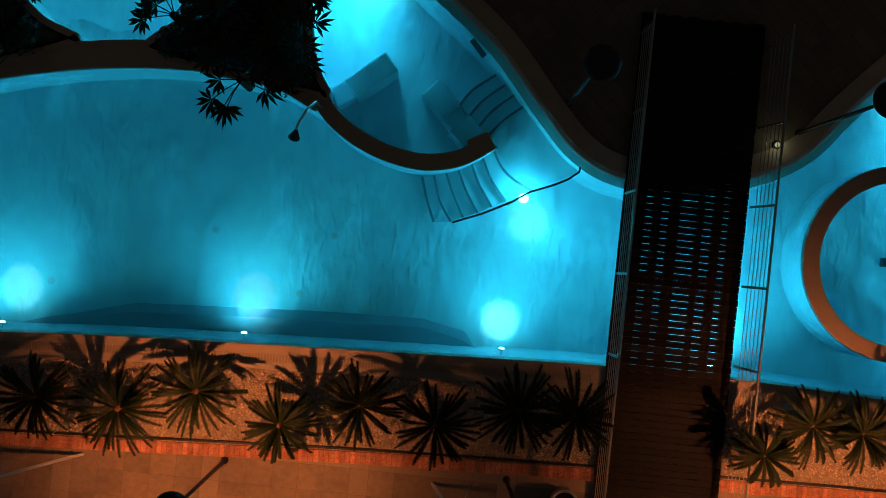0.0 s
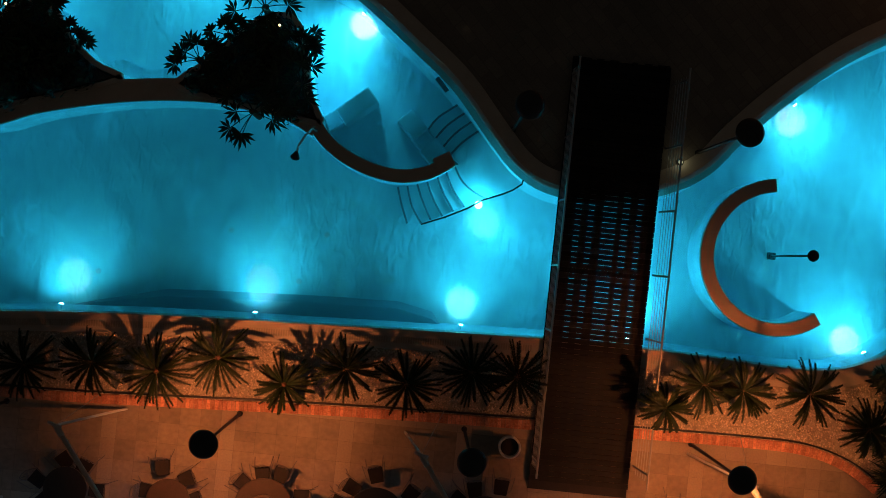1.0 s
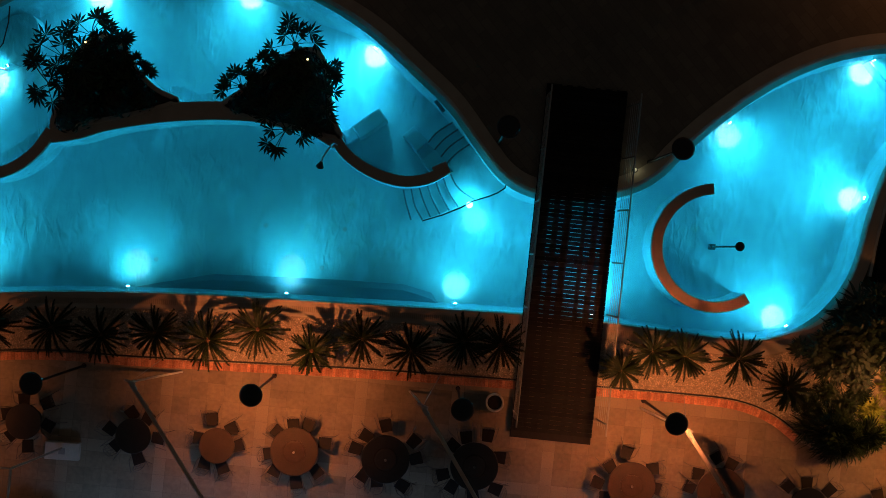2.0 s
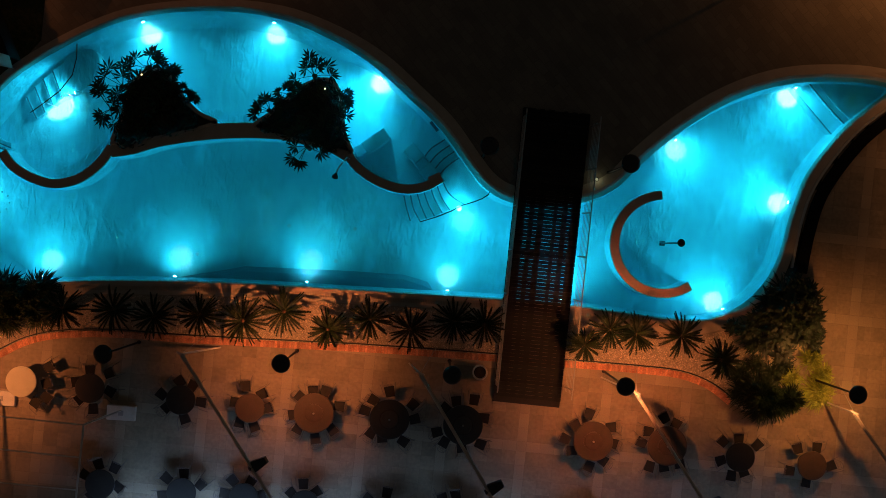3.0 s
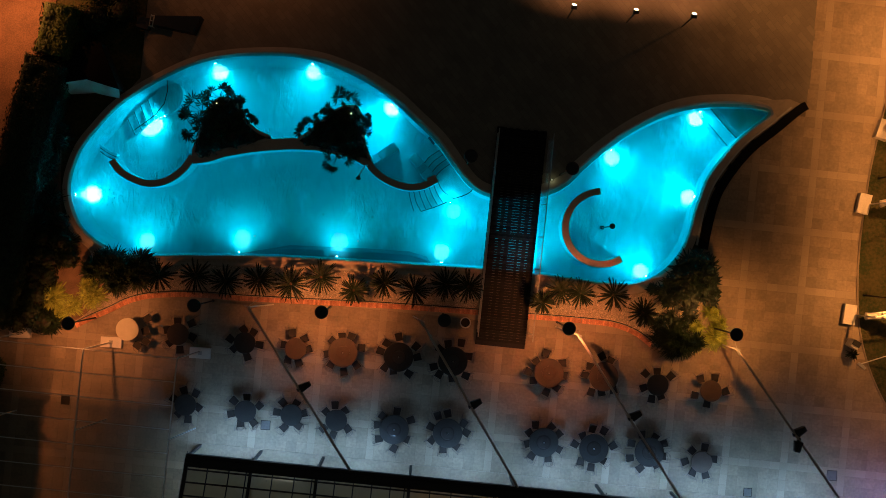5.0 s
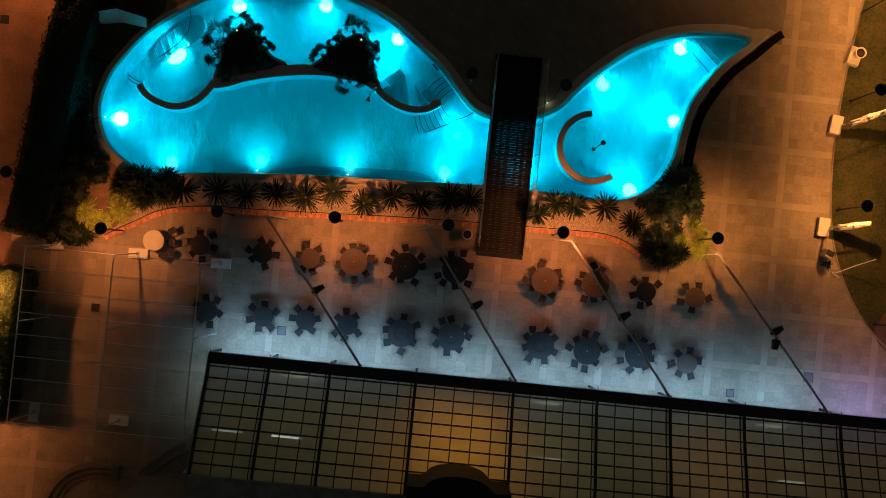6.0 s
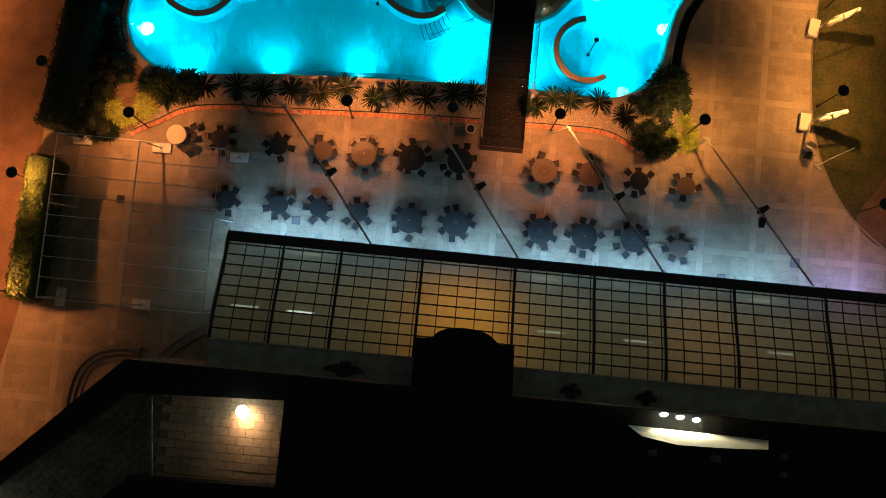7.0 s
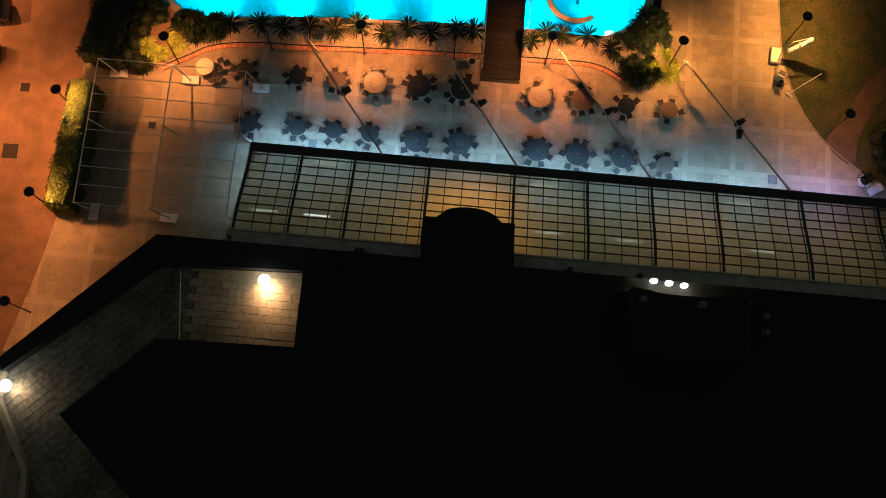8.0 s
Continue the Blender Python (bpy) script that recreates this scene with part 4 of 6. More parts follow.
for x, y in ((-8.8, -16.85), (-5.55, -16.87), (-5.3, -13.5), (8.44, -13.6), (9.0, -16.65), (14.1, -16.7), (21.0, -13.65), (22.5, -16.6)):
    t = thing("tube_light", pose(x, y, 2.75), "white fluorescent tube light hanging under the canopy", "tube light", "tube lights under the canopy")
    part("tube", tube([(-0.8, 0, 0), (0.8, 0, 0)], 0.05), M["tube" if (x, y) == (-5.55, -16.87) else "tube_dim"], t)
    part("batten", box((1.7, 0.12, 0.04), pose(0, 0, -0.09)), M["white_metal"], t)
    for s in (-0.7, 0.7):
        part("cord", tube([(s, 0, -0.08), (s, 0, 0.6 if y > -15 else 1.6)], 0.012), M["black"], t)

# floodlights under the front beam
for x, p, color in [(x, 1.0, (0.34, 0.60, 1.0)) for x in (-8.4, -5.2, -1.2, 3.9, 8.9, 13.2, 17.3, 22.0)] + [(27.0, 0.9, (0.42, 0.40, 1.0))]:
    t = thing("beam_floodlight", pose(x, PF_Y - 0.16, PF_Z - 0.27), "small black floodlight under the canopy beam", "floodlight", "floodlights under the canopy beam")
    housing = part("housing", box((0.26, 0.14, 0.16), pose(0, 0, 0, 20), 0.015), M["black"], t)
    part("lens", box((0.22, 0.02, 0.12), pose(0, 0.075, -0.03, 20)), M["tube"], housing)
    lamp("AREA", look((x, PF_Y + 0.3, PF_Z - 0.4), (x, PF_Y + 0.43, 0)), FLOOD_POWER * p * 0.32, color, size=(3.0, 0.16), spread=150)

# unseen floodlight, added for the pale light west of the canopy
t = thing("beam_floodlight", pose(-10.2, -14.6, PF_Z - 0.2, 0, 0, 90), "small black floodlight added on the end rib of the canopy", "floodlight", "floodlights under the canopy beam")
part("housing", box((0.26, 0.14, 0.16), pose(0, 0, 0, 20), 0.015), M["black"], t)
part("bracket", tube([(0, -0.05, 0.0), (0, -0.05, 0.5)], 0.02), M["black"], t)
lamp("SPOT", look((-10.3, -14.6, PF_Z - 0.3), (-11.4, -15.0, 0)), FLOOD_POWER * 0.24, (0.62, 0.85, 1.0), 0.3, 115, 1.0)

# ---- bare steel pergola ----
frame_thing = thing("steel_pergola", Matrix(), "bare pergola of thin grey steel tubes", "pergola")
FX, FY0, FY1, FZ = (-20.7, -15.9, -11.15), -7.85, -17.5, 3.0
for x in FX:
    part("beam", segment_box(bmesh.new(), (x, FY0, FZ), (x, FY1, FZ), 0.055, 0.08), M["white_metal"], frame_thing)
    for y, foot in ((FY0, 0.55), ((FY0 + FY1) / 2 + 0.7, 0.7), (FY1, 0.5)):
        part("post", tube([(x, y, FZ), (x + foot, y + (0.15 if y != FY1 else 0.2), 0.1)], 0.04), M["white_metal"], frame_thing)
for k in range(9):
    y = FY0 + (FY1 - FY0) * k / 8
    for a, b in zip(FX, FX[1:]):
        part("rafter", segment_box(bmesh.new(), (a + 0.03, y, FZ), (b - 0.03, y, FZ), 0.04, 0.04), M["white_metal"], frame_thing)
for x, y in ((-20.2, -7.68), (-15.35, -7.7), (-10.6, -7.8), (-20.3, -17.3), (-15.45, -17.3), (-10.5, -17.3)):
    m = pose(x, y, 0, 0, 0, 2 if y > -10 else -1) if (x, y) != (-20.3, -17.3) else pose(x, y, 0, 0, 0, 88)
    t = thing("ballast_block", m, "white concrete ballast slab on the paving", "concrete slab", "ballast slabs")
    part("slab", box((1.12, 0.58, 0.2), pose(0, 0, 0.1), 0.02), M["concrete"], t)
    part("foot_plate", box((0.2, 0.2, 0.02), pose(0, 0, 0.212)), M["grey_metal"], t)

# ---- long booms from the canopy to their posts ----
for tip, root, box_at, lean in (((-7.86, -4.89), (-1.85, -12.6), 0.51, (0.85, 0.05)), ((0.95, -4.7), (6.7, -12.6), 0.52, (-0.45, 0.0)), ((8.97, -4.6), (15.2, -12.6), 0.5, (-0.8, 0.12)), ((17.1, -4.5), (24.0, -12.6), 0.5, (0.0, 0.0))):
    a, b = Vector((*tip, 3.05)), Vector((*root, 3.12))
    t = thing("shade_boom", Matrix(), "long bronze boom with a retracted shade over the terrace", "awning boom", "booms over the terrace")
    boom = part("boom", tube([a, (a + b) / 2 + Vector((0, 0, 0.02)), b], 0.062, 10), M["mast"], t, smooth=True)
    part("post", tube([(tip[0] + lean[0], tip[1] + lean[1], 0.0), (tip[0], tip[1], 3.02)], 0.035), M["white_metal"], t)
    d = (b - a).normalized()
    part("cross_arm", segment_box(bmesh.new(), a + Vector((-0.17, 0.07, 0.06)), a + Vector((0.17, -0.03, 0.06)), 0.07, 0.06), M["grey_metal"], boom)
    part("collar", tube([a + d * 0.05, a + d * 0.3], 0.078), M["grey_metal"], boom)
    part("stay", tube([a + Vector((0, 0, 0.05)), Vector((tip[0] + 0.55, tip[1] + 0.75, 0.1))], 0.009, 5), M["grey_metal"], t)
    for at, turn in ((box_at, 35), (box_at + 0.035, -95))[:2 if tip[0] > 15 else 1]:
        m = Matrix.Translation(a + (b - a) * at + Vector((-0.05, 0.05, -0.02))) @ pose(0, 0, 0, 0, 0, turn)
        t = thing("loudspeaker", m, "black loudspeaker clamped to the boom", "loudspeaker", "loudspeakers on the booms")
        bm = box((0.55, 0.42, 0.36), pose(0.34, 0, 0), 0.03)
        for v in bm.verts:
            if v.co.x > 0.4:
                v.co.y *= 0.62
        cabinet = part("cabinet", bm, M["black"], t)
        part("grille", box((0.012, 0.24, 0.28), pose(0.618, 0, 0), 0.004), M["cushion"], cabinet)
        part("clamp", tube([(-0.12, 0, 0), (0.1, 0, 0)], 0.1), M["black"], t)

# ---- street lamps ----
# some lamps round drive and plaza are unseen, added for the glow there
LAMPS = [(-3.98, -4.66, 4.7, 1.0, 114), (2.08, -4.45, 4.7, 0.0, 150), (8.24, -4.22, 4.7, 1.05, 122), (16.6, -3.68, 4.5, 0.8, 116), (-10.23, -4.97, 4.7, 0.0, 150), (-16.35, -6.5, 4.4, 0.76, 119), (2.55, 3.75, 4.7, 0.0, 150), (7.6, 3.66, 4.7, 0.0, 150), (24.6, -1.1, 4.2, 0.9, 134), (27.4, -7.5, 4.2, 0.2, 150), (-21.7, -4.0, 4.3, 0.0, 150), (-33.5, -5.5, 4.3, 2.1, 165), (24.75, 5.28, 4.2, 0.7, 138), (-22.67, -10.55, 4.0, 0.62, 158), (-23.16, -17.3, 4.0, 0.48, 158), (-23.35, -24.2, 4.2, 0.22, 140), (-22.6, 10.2, 4.3, 1.7, 155), (-31.5, 1.5, 4.3, 2.4, 160), (-10.5, 16.5, 4.3, 0.7, 158), (18.0, 15.5, 4.3, 0.6, 158), (-29.0, -12.0, 4.3, 0.7, 150), (24.9, 10.5, 4.3, 0.6, 155), (25.5, 13.5, 4.3, 0.8, 160)]
for x, y, h, on, cone in LAMPS:
    t = thing("street_lamp", pose(x, y, 0), "black mushroom-shaped lamp on a slim pole, %s" % ("lit" if on else "unlit"), "street lamp", "mushroom lamps")
    part("pole", tube([(0, 0, 0), (0, 0, h - 0.5)], 0.045, 10, taper=0.8), M["black"], t)
    part("neck", tube([(0, 0, h - 0.52), (0, 0, h - 0.05)], 0.011, 8), M["black"], t)
    part("base_plate", lathe([(0.08, 0), (0.08, 0.02), (0.05, 0.03)], 14), M["black"], t)
    shade = part("shade", lathe([(0.0, 0.07), (0.12, 0.06), (0.27, 0.02), (0.335, -0.04), (0.33, -0.06), (0.1, 0.0), (0, 0.02)], 28, pose(0, 0, h)), M["black"], t, smooth=True)
    part("diffuser", lathe([(0.09, -0.02), (0.1, -0.12), (0.05, -0.2), (0, -0.21)], 16, pose(0, 0, h)), M["bulb_warm"] if on else M["white_metal"], shade)
    if on:
        lamp("SPOT", pose(x, y, h - 0.26), STREET_POWER * on, (1.0, 0.365, 0.085) if x > 14 else (1.0, 0.305, 0.085), 0.065, cone, 0.7)

# floodlight posts on the plaza
for x, y in ((7.1, 12.1), (10.3, 12.2), (13.3, 12.3)):
    t = thing("plaza_floodlight", pose(x, y, 0), "bright floodlight on a short post facing away", "floodlight", "floodlights on the plaza")
    part("post", tube([(0, 0, 0), (0, 0, 2.4)], 0.04), M["black"], t)
    part("housing", box((0.3, 0.2, 0.22), pose(0, 0, 2.5, 20), 0.02), M["black"], t)
    part("lens", lathe([(0, 0.04), (0.1, 0.03), (0.12, 0)], 16, pose(0, 0.12, 2.52, -60)), M["bulb_warm"], t)
    lamp("SPOT", look((x + 0.05, y + 0.35, 2.6), (x, y + 4.5, 0)), 420, (1.0, 0.36, 0.12), 0.12, 140, 1.0)

# ---- footbridge ----
BX0, BX1, BY0, BY1, BZ = 3.94, 6.62, -5.6, 5.95, 0.16
bridge = thing("footbridge", Matrix(), "dark timber footbridge over the pool with wire railings", "footbridge", kind="structure")
for a, b in ((3.96, 4.45), (4.62, 4.8), (4.97, 5.2), (5.59, 5.72), (5.93, 6.12), (6.28, 6.6)):
    part("joist", box((b - a, BY1 - BY0 - 0.1, 0.16), pose((a + b) / 2, (BY0 + BY1) / 2, BZ - 0.13)), M["timber"], bridge)
part("cross_beam", box((BX1 - BX0 - 0.1, 0.16, 0.1), pose((BX0 + BX1) / 2, 0.13, BZ - 0.26)), M["timber"], bridge)
plank = box((BX1 - BX0, 0.135, 0.035), Matrix())
me_plank = bpy.data.meshes.new("plank")
plank.to_mesh(me_plank)
plank.free()
me_plank.materials.append(M["deck"])
for i in range(int((BY1 - BY0) / 0.145)):
    y = BY0 + 0.07 + i * 0.145
    piece("plank", me_plank, bridge, pose((BX0 + BX1) / 2 + random.uniform(-0.006, 0.006), y, BZ - 0.02 + random.uniform(-0.002, 0.002), random.uniform(-2.5, 2.5), 0, random.uniform(-0.12, 0.12)))
for x, top in ((BX0 + 0.02, BX0 + 0.07), (BX1 + 0.11, BX1 + 0.28)):
    def along(h):
        return x + (top - x) * h
    for i in range(7):
        y = -4.97 + i * 1.73
        part("rail_post", segment_box(bmesh.new(), (x, y, BZ - 0.2), (along(1), y, BZ + 1.0), 0.05, 0.025), M["rail"], bridge)
    part("handrail", tube([(top, BY0 + 0.25, BZ + 1.02), (top, BY1 - 0.25, BZ + 1.02)], 0.028), M["rail"], bridge)
    for k in range(5):
        h = 0.14 + 0.17 * k
        part("rail_wire", tube([(along(h), BY0 + 0.45, BZ + h), (along(h), BY1 - 0.45, BZ + h)], 0.009, 5), M["rail"], bridge)
part("ramp", slab([Vector(p) for p in ((BX0, BY0), (BX1, BY0), (BX1, BY0 - 0.25), (BX0, BY0 - 0.25))], 0.0, BZ - 0.12), M["timber"], bridge)
t = thing("ground_spotlight", pose(7.15, 3.35, 0), "small greenish ground light beside the footbridge", "ground light")
part("case", lathe([(0.09, 0), (0.09, 0.06), (0.06, 0.08)], 14), M["black"], t)
part("lens", lathe([(0.06, 0.08), (0, 0.09)], 14), M["white_metal"], t)
lamp("POINT", pose(7.15, 3.35, 0.25), 0.7, (0.9, 0.95, 0.55), 0.04)
# ---- water mushroom and hand rails ----
t = thing("water_mushroom", pose(10.32, 1.13, FLOOR_Z), "slim black shower column with a round head", "shower", "")
part("column", tube([(0, 0, 0), (0, 0, 3.65)], 0.03), M["black"], t)
part("foot", box((0.2, 0.2, 0.25), pose(0, 0, 0.125), 0.02), M["black"], t)
part("head", lathe([(0.03, 0.0), (0.14, 0.03), (0.15, 0.06), (0.05, 0.1), (0, 0.11)], 22, pose(0, 0, 3.6)), M["black"], t)
t = thing("shower_spout", pose(-2.72, 3.12, 0.1), "curved steel spout pouring towards the pool", "shower")
part("pipe", tube([(0, 0, 0), (-0.02, -0.05, 0.9), (-0.14, -0.25, 1.2), (-0.3, -0.55, 1.15), (-0.34, -0.66, 1.02)], 0.03), M["steel"], t)
part("spout", lathe([(0.025, 0.0), (0.035, -0.03), (0.125, -0.24), (0.11, -0.25), (0, -0.2)], 16, look((-0.34, -0.66, 1.02), (-0.41, -0.86, 0.82))), M["black"], t)
for pts in ([(0.33, 0.92, 0.35), (0.98, 1.19, 0.42), (1.55, 1.49, 0.46), (1.91, 1.74, 0.46), (2.4, 1.94, 0.46), (2.68, 2.09, 0.46), (2.9, 2.27, 0.45), (2.95, 2.4, 0.1)], [(-15.35, 3.6, 0.2), (-14.8, 4.05, 0.3), (-14.2, 4.55, 0.45), (-13.75, 5.2, 0.55), (-13.65, 5.9, 0.55), (-13.85, 6.5, 0.1)]):
    t = thing("handrail", Matrix(), "curved dark steel handrail beside the pool steps", "handrail", "pool handrails")
    part("rail", tube(pts, 0.022), M["black"], t)
    for p in (pts[1], pts[2]):
        part("post", tube([p, (p[0], p[1], -1.2)], 0.018), M["steel"], t)
for x, y in ((-8.6, -1.3), (-5.0, 0.25), (-2.3, 0.4), (-2.95, -1.0)):
    t = thing("floor_drain", pose(x, y, FLOOR_Z), "small round drain cover in the pool floor", "drain", "pool drains")
    part("cover", lathe([(0.08, 0), (0.08, 0.012), (0.06, 0.016), (0, 0.016)], 18), M["basin"], t)

POOL_STRIP = offset(EDGE, 0.62, True)
# ---- covered furniture on the plaza ----
def covered_stack(corners, h, label):
    t = thing("covered_furniture", Matrix(), label, "furniture cover", "covered furniture on the plaza")
    bm = slab([Vector(p) for p in corners], 0.0, h)
    for v in bm.verts:
        if v.co.z > 0.1:
            v.co.z += 0.06 * math.sin(3 * v.co.x)
    part("cover", bm, M["black"], t)
    part("hem", ribbon([Vector(p) for p in corners], 0.03, 0.0, 0.06, True), M["cushion"], t)


covered_stack([(-14.68, 9.27), (-12.6, 9.05), (-12.25, 9.95), (-14.7, 9.75)], 0.7, "furniture stacked under a black cover on the plaza")
covered_stack([(-15.65, 9.1), (-15.05, 9.0), (-15.0, 9.6), (-15.6, 9.65)], 0.6, "small black covered box on the plaza")
t = thing("wooden_trestle", pose(-14.9, 9.5, 0, 0, 0, -8), "small pale wooden trestle between the covered furniture", "trestle")
for s in (-0.09, 0.09):
    part("rail", box((0.04, 0.66, 0.05), pose(s, 0, 0.42)), M["canvas"], t)
    for q in (-0.28, 0.28):
        part("leg", box((0.04, 0.04, 0.4), pose(s, q, 0.2)), M["canvas"], t)
for q in (-0.28, 0.0, 0.28):
    part("slat", box((0.22, 0.05, 0.02), pose(0, q, 0.456)), M["canvas"], t)

# ---- curved steps at the corner of the hotel ----
stair = thing("entrance_steps", Matrix(), "curved grey concrete steps at the hotel corner", "steps", kind="structure")
turn_run = spline([(-15.2, -20.75), (-16.2, -20.68), (-17.3, -20.95), (-18.1, -21.75), (-18.42, -22.9), (-18.45, -24.0)], 6)
for k in range(3):
    run = offset(turn_run, -0.3 * k - 0.15)
    part("tread", ribbon(run, 0.3, -0.05, 0.1 + 0.14 * k, False, 0.01), M["step_stone"], stair)
side_run = spline([(-11.5, -18.2), (-12.1, -18.5), (-13.2, -19.35), (-14.1, -20.25)], 6)
for k in range(2):
    part("ramp_kerb", ribbon(offset(side_run, 0.45 * k), 0.14, -0.05, 0.14, False, 0.01), M["step_stone"], stair)
part("ramp", ribbon(offset(side_run, 0.225), 0.3, -0.05, 0.05, False, 0.01), M["step_stone"], stair)

# ---- terrace furniture ----
def chair_model():
    t = thing("terrace_chair", Matrix(), "terrace chair with dark woven seat and open brown wire frame", "chair", "chairs round the tables")
    bm = box((0.41, 0.42, 0.045), pose(0, 0, 0.44), 0.016)
    for v in bm.verts:
        v.co.x *= 0.84 if v.co.y > 0 else 1.0
        v.co.z -= 0.03 * (1 - (v.co.x / 0.2) ** 2) if v.co.z > 0.44 else 0.0
    part("seat", bm, M["cushion"], t)
    for s in (-1, 1):
        part("leg", tube([(0.18 * s, 0.22, 0.0), (0.17 * s, 0.17, 0.43)], 0.011, 6), M["wire"], t)
        part("leg", tube([(0.25 * s, -0.40, 0.0), (0.2 * s, -0.19, 0.43)], 0.011, 6), M["wire"], t)
        part("armrest", tube([(0.18 * s, 0.14, 0.44), (0.25 * s, 0.02, 0.63), (0.30 * s, -0.36, 0.68), (0.2 * s, -0.2, 0.46)], 0.012, 6), M["wire"], t)
    part("back_hoop", tube([(0.2, -0.2, 0.45), (0.19, -0.27, 0.7), (0.13, -0.33, 0.86), (0, -0.35, 0.89), (-0.13, -0.33, 0.86), (-0.19, -0.27, 0.7), (-0.2, -0.2, 0.45)], 0.011, 6), M["wire"], t)
    for k in range(3):
        pts = [((0.1 * (k - 1)) + 0.055 * math.sin(2.2 * i + k), -0.21 - 0.013 * i - 0.025 * math.sin(1.5 * i), 0.46 + 0.05 * i) for i in range(9)]
        part("back_wire", tube(pts, 0.007, 5), M["wire"], t)
    return t


def table_model(r, mat, label, ring):
    t = thing("round_table", Matrix(), label, "table", "round terrace tables")
    board = part("tabletop", lathe([(0.0, 0.70), (r - 0.04, 0.70), (r, 0.715), (r, 0.74), (r - 0.015, 0.75), (0, 0.75)], 48), mat, t)
    part("pedestal", lathe([(0.07, 0.03), (0.045, 0.1), (0.045, 0.62), (0.14, 0.7)], 16), M["black"], t)
    part("base", lathe([(0.32, 0), (0.32, 0.02), (0.1, 0.05), (0, 0.05)], 24), M["black"], t)
    if ring:
        part("turntable", lathe([(r * 0.46, 0.755), (r * 0.46, 0.775), (r * 0.4, 0.785), (0, 0.785)], 36), M["glass_top"] if mat == M["top_dark"] else M["top_wood"], board, "round turntable")
        part("rim_band", lathe([(r * 0.47, 0.752), (r * 0.5, 0.757), (r * 0.5, 0.752)], 36), M["glass_top"] if mat == M["top_dark"] else M["top_wood"], board)
        part("candle_glass", lathe([(0.03, 0.785), (0.04, 0.87), (0.035, 0.87), (0.0, 0.80)], 12), M["steel"], t)
    return t


seat_model = chair_model()
small = table_model(0.575, M["top_brown"], "small round terrace table with brown top", False)
small_dark = table_model(0.575, M["top_dark"], "small round terrace table with dark top", False)
large = table_model(0.78, M["top_brown"], "large round terrace table with brown top and turntable", True)
large_dark = table_model(0.78, M["top_dark"], "large round terrace table with dark top and turntable", True)
cream = table_model(0.6, M["cloth"], "round terrace table under a cream cloth", False)
TABLES = [(-14.42, -6.88, cream, 4, -55, 115), (-11.75, -6.86, small, 6, 0, 330), (-8.2, -6.96, small_dark, 6, 0, 330), (-5.5, -7.0, small, 6, 10, 330), (13.8, -6.96, small_dark, 6, 30, 330), (16.66, -7.0, small, 5, 10, 330),
          (-3.0, -6.94, large, 8, 15, 350), (-0.04, -6.88, large_dark, 8, 0, 350), (2.84, -6.81, large_dark, 8, 20, 350), (7.98, -6.92, large, 8, 5, 350), (10.9, -6.81, large, 7, 60, 300),
          (-10.98, -10.53, small_dark, 6, 0, 340), (-7.8, -10.55, small_dark, 6, 30, 340), (-5.37, -10.5, small_dark, 6, 15, 340), (-2.98, -10.54, small_dark, 6, 45, 340), (16.55, -10.8, small, 6, 20, 340),
          (0.11, -10.72, large_dark, 7, 40, 330), (2.95, -10.63, large_dark, 8, 0, 350), (8.08, -10.6, large_dark, 8, 25, 350), (10.76, -10.66, large_dark, 8, 10, 350), (13.72, -10.56, large_dark, 8, 35, 350)]
used = set()
for x, y, model, chairs, first, spread in TABLES:
    m = pose(x, y, 0, 0, 0, random.uniform(0, 360))
    if model.name in used:
        copy_thing(model, m)
    else:
        model.matrix_basis = m
        used.add(model.name)
    r = 0.95 if model == cream else 0.68 if model in (small, small_dark) else 0.88
    for k in range(chairs):
        a = radians(first + spread * k / chairs + random.uniform(-10, 10))
        rr = r + random.uniform(-0.08, 0.2)
        m = pose(x + rr * math.cos(a), y + rr * math.sin(a), 0, 0, 0, math.degrees(a) + 90 + random.uniform(-30, 30))
        if "chair" in used:
            copy_thing(seat_model, m)
        else:
            seat_model.matrix_basis = m
            used.add("chair")

# ---- pots, slabs and parasols ----
def round_pot(m, r, h, mat, label, filled=True):
    t = thing("round_pot", m, label, "plant pot", "round pots")
    part("pot", lathe([(r * 0.7, 0), (r * 0.95, h * 0.5), (r, h - 0.03), (r, h), (r - 0.05, h), (r - 0.06, h - 0.1), (r * 0.6, h * 0.3)], 28), mat, t)
    part("soil", lathe([(r - 0.06, h - 0.12), (0, h - 0.11)], 24), M["soil"], t, "dark potting soil")
    return t


round_pot(pose(3.3, -4.72, 0), 0.3, 0.6, M["concrete"], "round white pot standing beside the footbridge")
t = thing("concrete_plinth", pose(24.62, 7.85, 0, 0, 0, -14), "white concrete plinth at the lawn edge", "plinth", "white plinths")
part("block", box((0.72, 1.05, 0.45), pose(0, 0, 0.225), 0.02), M["concrete"], t)
round_pot(pose(24.75, 7.95, 0.45), 0.32, 0.5, M["concrete"], "round white pot on a concrete plinth")


